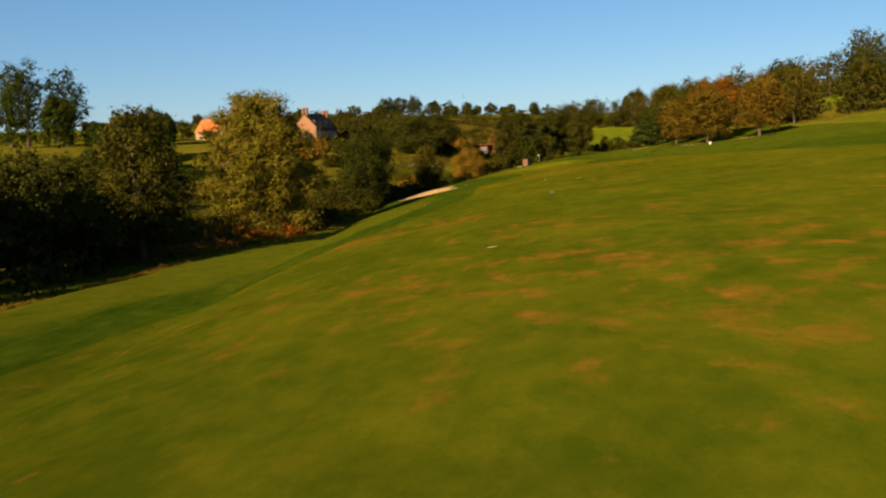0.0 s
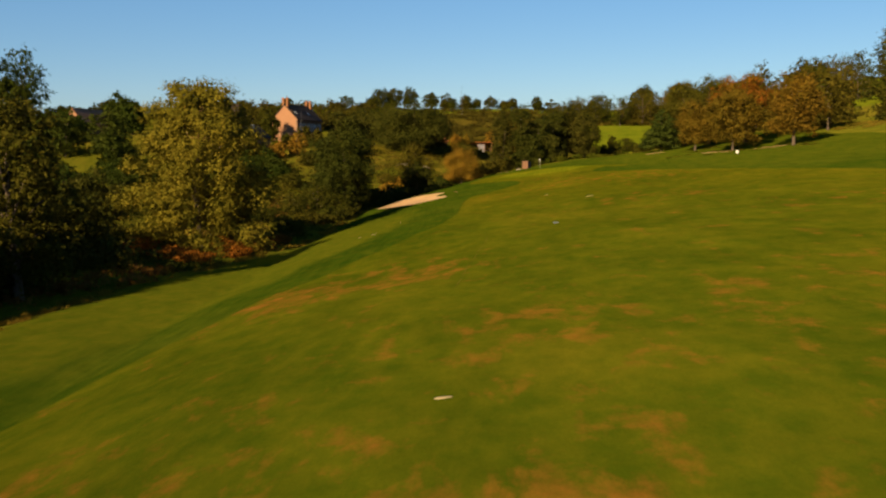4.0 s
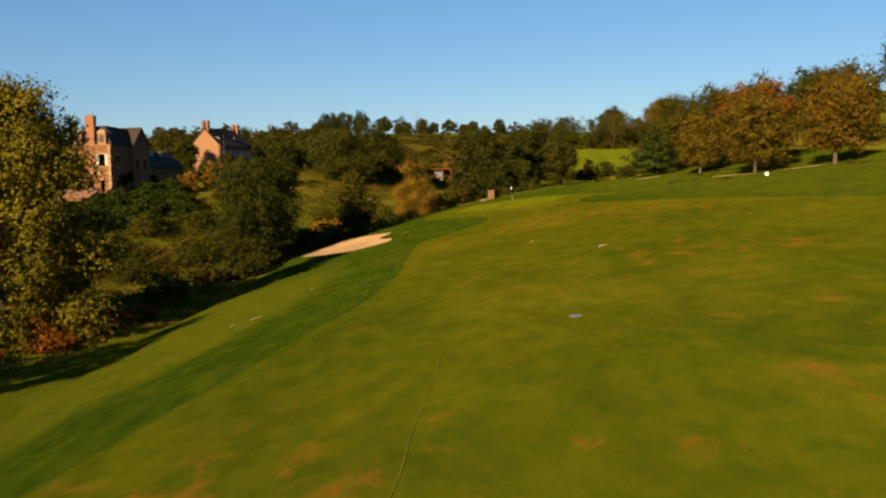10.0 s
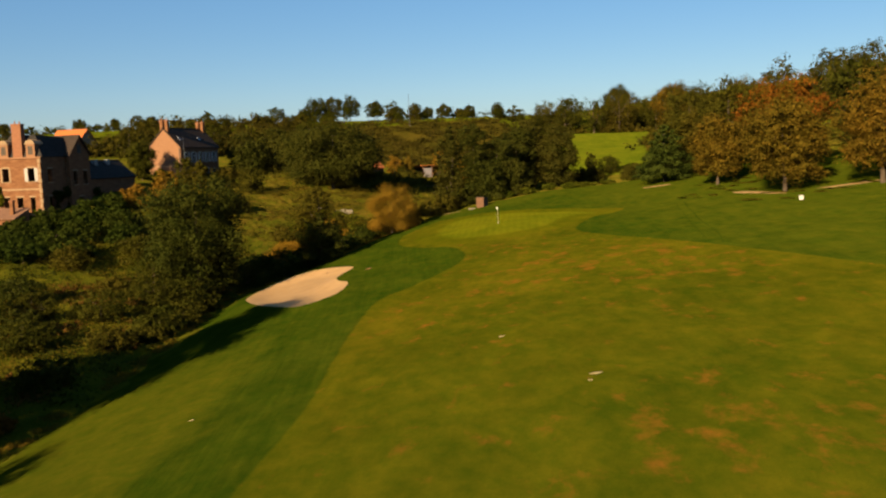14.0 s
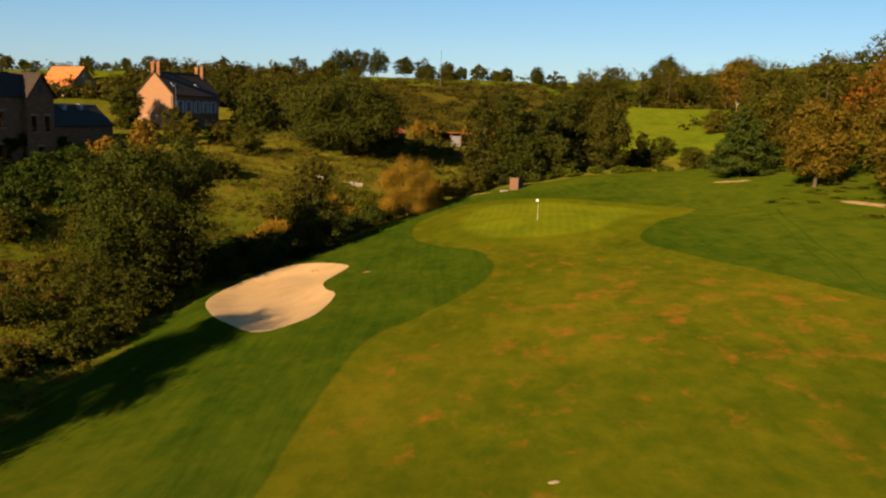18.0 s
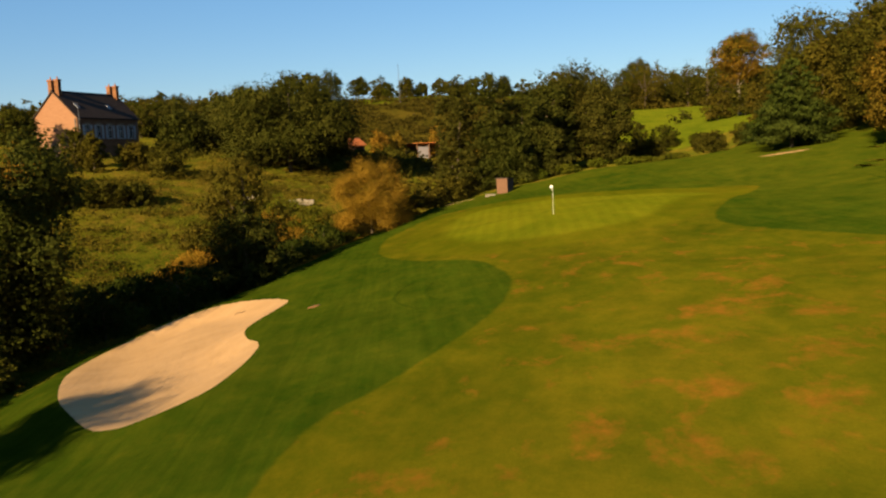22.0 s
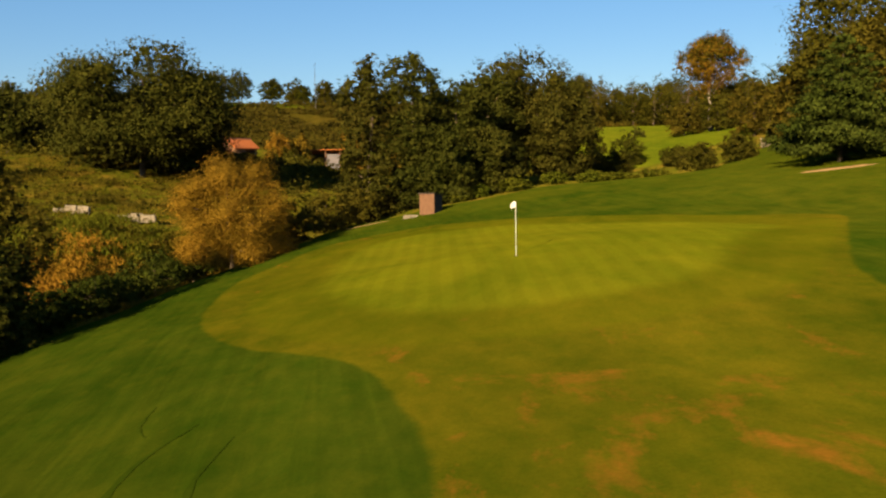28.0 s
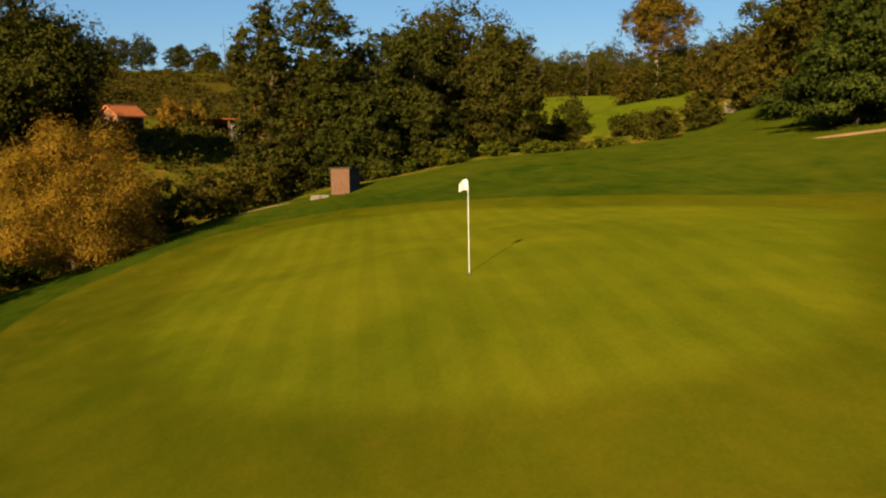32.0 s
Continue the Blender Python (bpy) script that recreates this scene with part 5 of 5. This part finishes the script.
rubble("low broken run of pale concrete wall", -6.0, 238.0, -8, 3.0, 0.65, 2)
rubble("pale rubble heap beside the plank shed", 21.9, 239.6, 10, 1.3, 0.5, 3)
rubble("two small pale stones at the wood's edge", 66.5, 263.5, 20, 2.0, 1.0, 4)


def flagstick():
    x, y = 22.3, 195.9
    root = placed("flagstick", "white golf flagstick with a small white flag in the hole", "golf flag", x, y, 0)
    verts, faces = [], []
    tube(verts, faces, [(0, 0, -0.1), (0, 0, 1.1), (0, 0, 2.1)], [0.011, 0.010, 0.009], 10)
    p = new("pole", mesh_from("pole", verts, faces, M_WHITE))
    p.parent = root
    verts, faces = [], []
    nx, nz = 9, 7
    for side in (0.0, 0.004):
        for j in range(nz):
            for i in range(nx):
                s, q = i / (nx - 1), j / (nz - 1)
                verts.append((-0.012 - 0.2 * s, 0.05 * math.sin(5 * s + q) * s + side, 2.14 - 0.25 * q * (1 - 0.25 * s) - 0.10 * s * s))
    for side in range(2):
        for j in range(nz - 1):
            for i in range(nx - 1):
                a = side * nx * nz + j * nx + i
                faces.append((a, a + 1, a + nx + 1, a + nx) if side else (a, a + nx, a + nx + 1, a + 1))
    c = new("flag", mesh_from("flag", verts, faces, M_WHITE))
    c.parent = root
    # flat dark disc on the turf, standing for the hole's inner shade
    verts, faces = [], []
    tube(verts, faces, [(0, 0, 0.008), (0, 0, 0.012)], [0.07, 0.06], 14)
    hole_disc = new("hole_disc", mesh_from("hole_disc", verts, faces, M_STEEL))
    hole_disc.parent = root


flagstick()


def tee_box_marker():
    root = placed("tee_marker", "white painted marker box beside the chestnut trees", "marker", 52.9, 174.6, 15)
    part("box", box(-0.19, 0.19, -0.16, 0.16, 0.0, 0.46, 0.03), M_WHITE, root)
    part("lid", box(-0.22, 0.22, -0.19, 0.19, 0.463, 0.5, 0.015), M_WHITE, root)


tee_box_marker()


def rake():
    x, y = 0.6, 189.3
    root = placed("bunker_rake", "wooden-handled sand rake lying on the bunker's edge", "rake", x, y, 60)
    verts, faces = [], []
    tube(verts, faces, [(-0.8, 0, 0.05), (0.8, 0, 0.1)], [0.016, 0.016], 6)
    handle = new("handle", mesh_from("handle", verts, faces, M_WOOD))
    handle.parent = root
    part("head", box(0.76, 0.84, -0.3, 0.3, 0.08, 0.13), M_STEEL, root)
    for i in range(8):
        part("tine", box(0.785, 0.815, -0.29 + i * 0.08, -0.27 + i * 0.08, 0.0, 0.08), M_STEEL, root)


rake()


def patch_on_ground(name, label, category, x, y, long, wide, turn, mat, thick, seed):
    """A low ragged mound that follows the ground."""
    rng = np.random.default_rng(seed)
    n = 14
    verts, faces = [], []
    ca, sa = math.cos(radians(turn)), math.sin(radians(turn))
    for ring, (k, up) in enumerate(((1.0, -0.02), (0.75, thick * 0.7), (0.35, thick))):
        for i in range(n):
            a = 2 * math.pi * i / n
            q = k * rng.uniform(0.75, 1.2)
            u, v = q * long / 2 * math.cos(a), q * wide / 2 * math.sin(a)
            px, py = x + u * ca - v * sa, y + u * sa + v * ca
            verts.append((px, py, at_ground(px, py) + up))
    verts.append((x, y, at_ground(x, y) + thick))
    for r in range(2):
        for i in range(n):
            j = (i + 1) % n
            faces.append((r * n + i, r * n + j, (r + 1) * n + j, (r + 1) * n + i))
    for i in range(n):
        faces.append((2 * n + i, 2 * n + (i + 1) % n, 3 * n))
    return tagged(new(name, mesh_from(name, verts, faces, mat)), label, category)


for n, (x, y, long, wide, turn) in enumerate([(16.3, 132.8, 0.5, 0.3, 10), (19.7, 121.3, 0.8, 0.35, 5), (19.2, 120.2, 0.3, 0.2, 0), (-1.3, 127.8, 0.35, 0.18, 20), (-3.6, 116.0, 1.3, 0.12, 60), (-4.9, 114.8, 0.5, 0.12, 55), (3.6, 46.3, 0.6, 0.25, 0), ]):
    patch_on_ground("divot", "pale sand-filled divot in the mown grass", "divot", x, y, long, wide, turn, M_DIVOT, 0.03, n)
for n, (x, y, long, wide, turn) in enumerate([(53.4, 188, 15, 1.6, -82), (61.4, 181.4, 8, 1.4, -22), (49.6, 219.6, 5.5, 1.2, -35), (18.2, 240.2, 4.8, 0.55, 24), (15.5, 281, 11, 1.3, 55)]):
    patch_on_ground("bare_earth", "pale strip of trodden earth", "bare earth", x, y, long, wide, turn, M_TRODDEN, 0.035, 40 + n)
for n, (x, y) in enumerate([(6.0, 182.4)]):
    patch_on_ground("molehill", "small brown molehill in the semi-rough", "molehill", x, y, 0.95, 0.6, 30, M_EARTH, 0.07, 20 + n)


def distance_plaque():
    root = placed("distance_marker", "blue-grey stone distance marker set in the fairway", "golf marker", 12.8, 95.3, 12, 0.04)
    part("plinth", box(-0.26, 0.26, -0.15, 0.15, 0.0, 0.07, 0.015), M_PLAQUE, root)
    part("plaque", box(-0.21, 0.21, -0.11, 0.11, 0.072, 0.1, 0.01), M_PLAQUE, root)


distance_plaque()


def straw_line():
    """A thin wavering line of pale grass, drawn along the fairway."""
    verts, faces, n = [], [], 60
    for i in range(n):
        s = i / (n - 1)
        x, y = 4.2 + 2.9 * s + 0.05 * math.sin(17 * s), 67 + 24.5 * s
        w = 0.018 + 0.008 * math.sin(29 * s)
        for side, up in ((-w, 0.012), (0.0, 0.018), (w, 0.012)):
            verts.append((x + side, y, at_ground(x + side, y) + up))
    for i in range(n - 1):
        for k in (0, 1):
            a = 3 * i + k
            faces.append((a, a + 1, a + 4, a + 3))
    tagged(new("grass_line", mesh_from("grass_line", verts, faces, M_STRAWLINE)), "thin pale straw-coloured line along the fairway", "line", kind="structure")


straw_line()


def tyre_mark(points, wide, rng):
    """A wavering strip of pressed grass along a smooth line."""
    p = np.array(points, float)
    p = np.vstack([2 * p[0] - p[1], p, 2 * p[-1] - p[-2]])
    line = []
    for i in range(1, len(p) - 2):
        a, b, c, d = p[i - 1], p[i], p[i + 1], p[i + 2]
        n = max(4, int(np.hypot(*(c - b)) / 0.5))
        for k in np.arange(n) / n:
            line.append(0.5 * (2 * b + (c - a) * k + (2 * a - 5 * b + 4 * c - d) * k * k + (3 * b - a - 3 * c + d) * k**3))
    line = np.array(line)
    verts, faces = [], []
    for i, q in enumerate(line):
        way = line[min(i + 1, len(line) - 1)] - line[max(i - 1, 0)]
        side = np.array([-way[1], way[0]]) / (np.hypot(*way) + 1e-9)
        w = wide * rng.uniform(0.5, 1.1) * min(1.0, (i + 1) / 5, (len(line) - i) / 5)
        for k, up in ((-w, 0.012), (0.0, 0.02), (w, 0.012)):
            x, y = q + side * k
            verts.append((x, y, at_ground(x, y) + up))
    for i in range(len(line) - 1):
        for k in (0, 1):
            a = 3 * i + k
            faces.append((a, a + 1, a + 4, a + 3))
    tagged(new("tyre_mark", mesh_from("tyre_mark", verts, faces, M_PRESSED)), "dark curved tyre mark pressed into the semi-rough", "tyre mark", kind="structure")


MARKS = np.random.default_rng(12)
tyre_mark([(11.9, 182.6), (11.0, 180.8), (10.7, 178.6), (10.9, 176.6), (11.6, 174.3), (12.5, 172.6)], 0.11, MARKS)
tyre_mark([(12.9, 180.8), (12.4, 178.4), (12.6, 176.0), (13.5, 174.0)], 0.09, MARKS)
tyre_mark([(10.4, 185.4), (10.3, 183.6), (10.8, 182.2)], 0.1, MARKS)
tyre_mark([(47, 197), (44, 185), (41.8, 175.4), (40.2, 166.5), (39.1, 160.5), (37.3, 153.7)], 0.07, MARKS)
tyre_mark([(45.4, 195), (43, 185), (41.0, 176.4), (38.8, 166), (37.3, 158)], 0.06, MARKS)


def pole_thing(name, label, category, x, y, h, r, mat, arms=0):
    root = placed(name, label, category, x, y, 20, 0.3)
    verts, faces = [], []
    tube(verts, faces, [(0, 0, 0), (0, 0, h * 0.5), (0, 0, h)], [r, r * 0.8, r * 0.55], 8)
    p = new("pole", mesh_from("pole", verts, faces, mat))
    p.parent = root
    for i in range(arms):
        part("crossarm", box(-0.6, 0.6, -0.05, 0.05, h - 0.4 - 0.6 * i, h - 0.3 - 0.6 * i), mat, root)


pole_thing("utility_pole", "thin grey pole beside the brick house", "utility pole", -33.0, 259.5, 8.6, 0.07, M_STEEL, 0)
pole_thing("radio_mast", "thin pale mast on the far ridge", "mast", 11.6, 391, 12, 0.08, M_STEEL)


def litter(name, label, spots, leaves, size, mat, seed):
    rng = np.random.default_rng(seed)
    blobs = []
    for x, y, q in spots:
        for k in range(10):
            a, d = rng.uniform(0, 6.28), q * rng.random() ** 0.5
            px, py = x + d * math.cos(a), y + d * math.sin(a)
            blobs.append(((px, py, at_ground(px, py) + 0.02), (q * 0.3, q * 0.3, 0.04)))
    tagged(new(name, leaf_cloud(name, blobs, leaves, size, rng, mat, flat=4.0)), label, "fallen leaves", kind="stuff")


litter("fallen_leaves", "straw-brown fallen leaves beneath the chestnut trees", [(52.6, 199, 4.5), (54.6, 182, 5), (58, 196, 5), (63.6, 177, 4.5), (56, 207, 4)], 16000, 0.13, L_STRAW, 61)
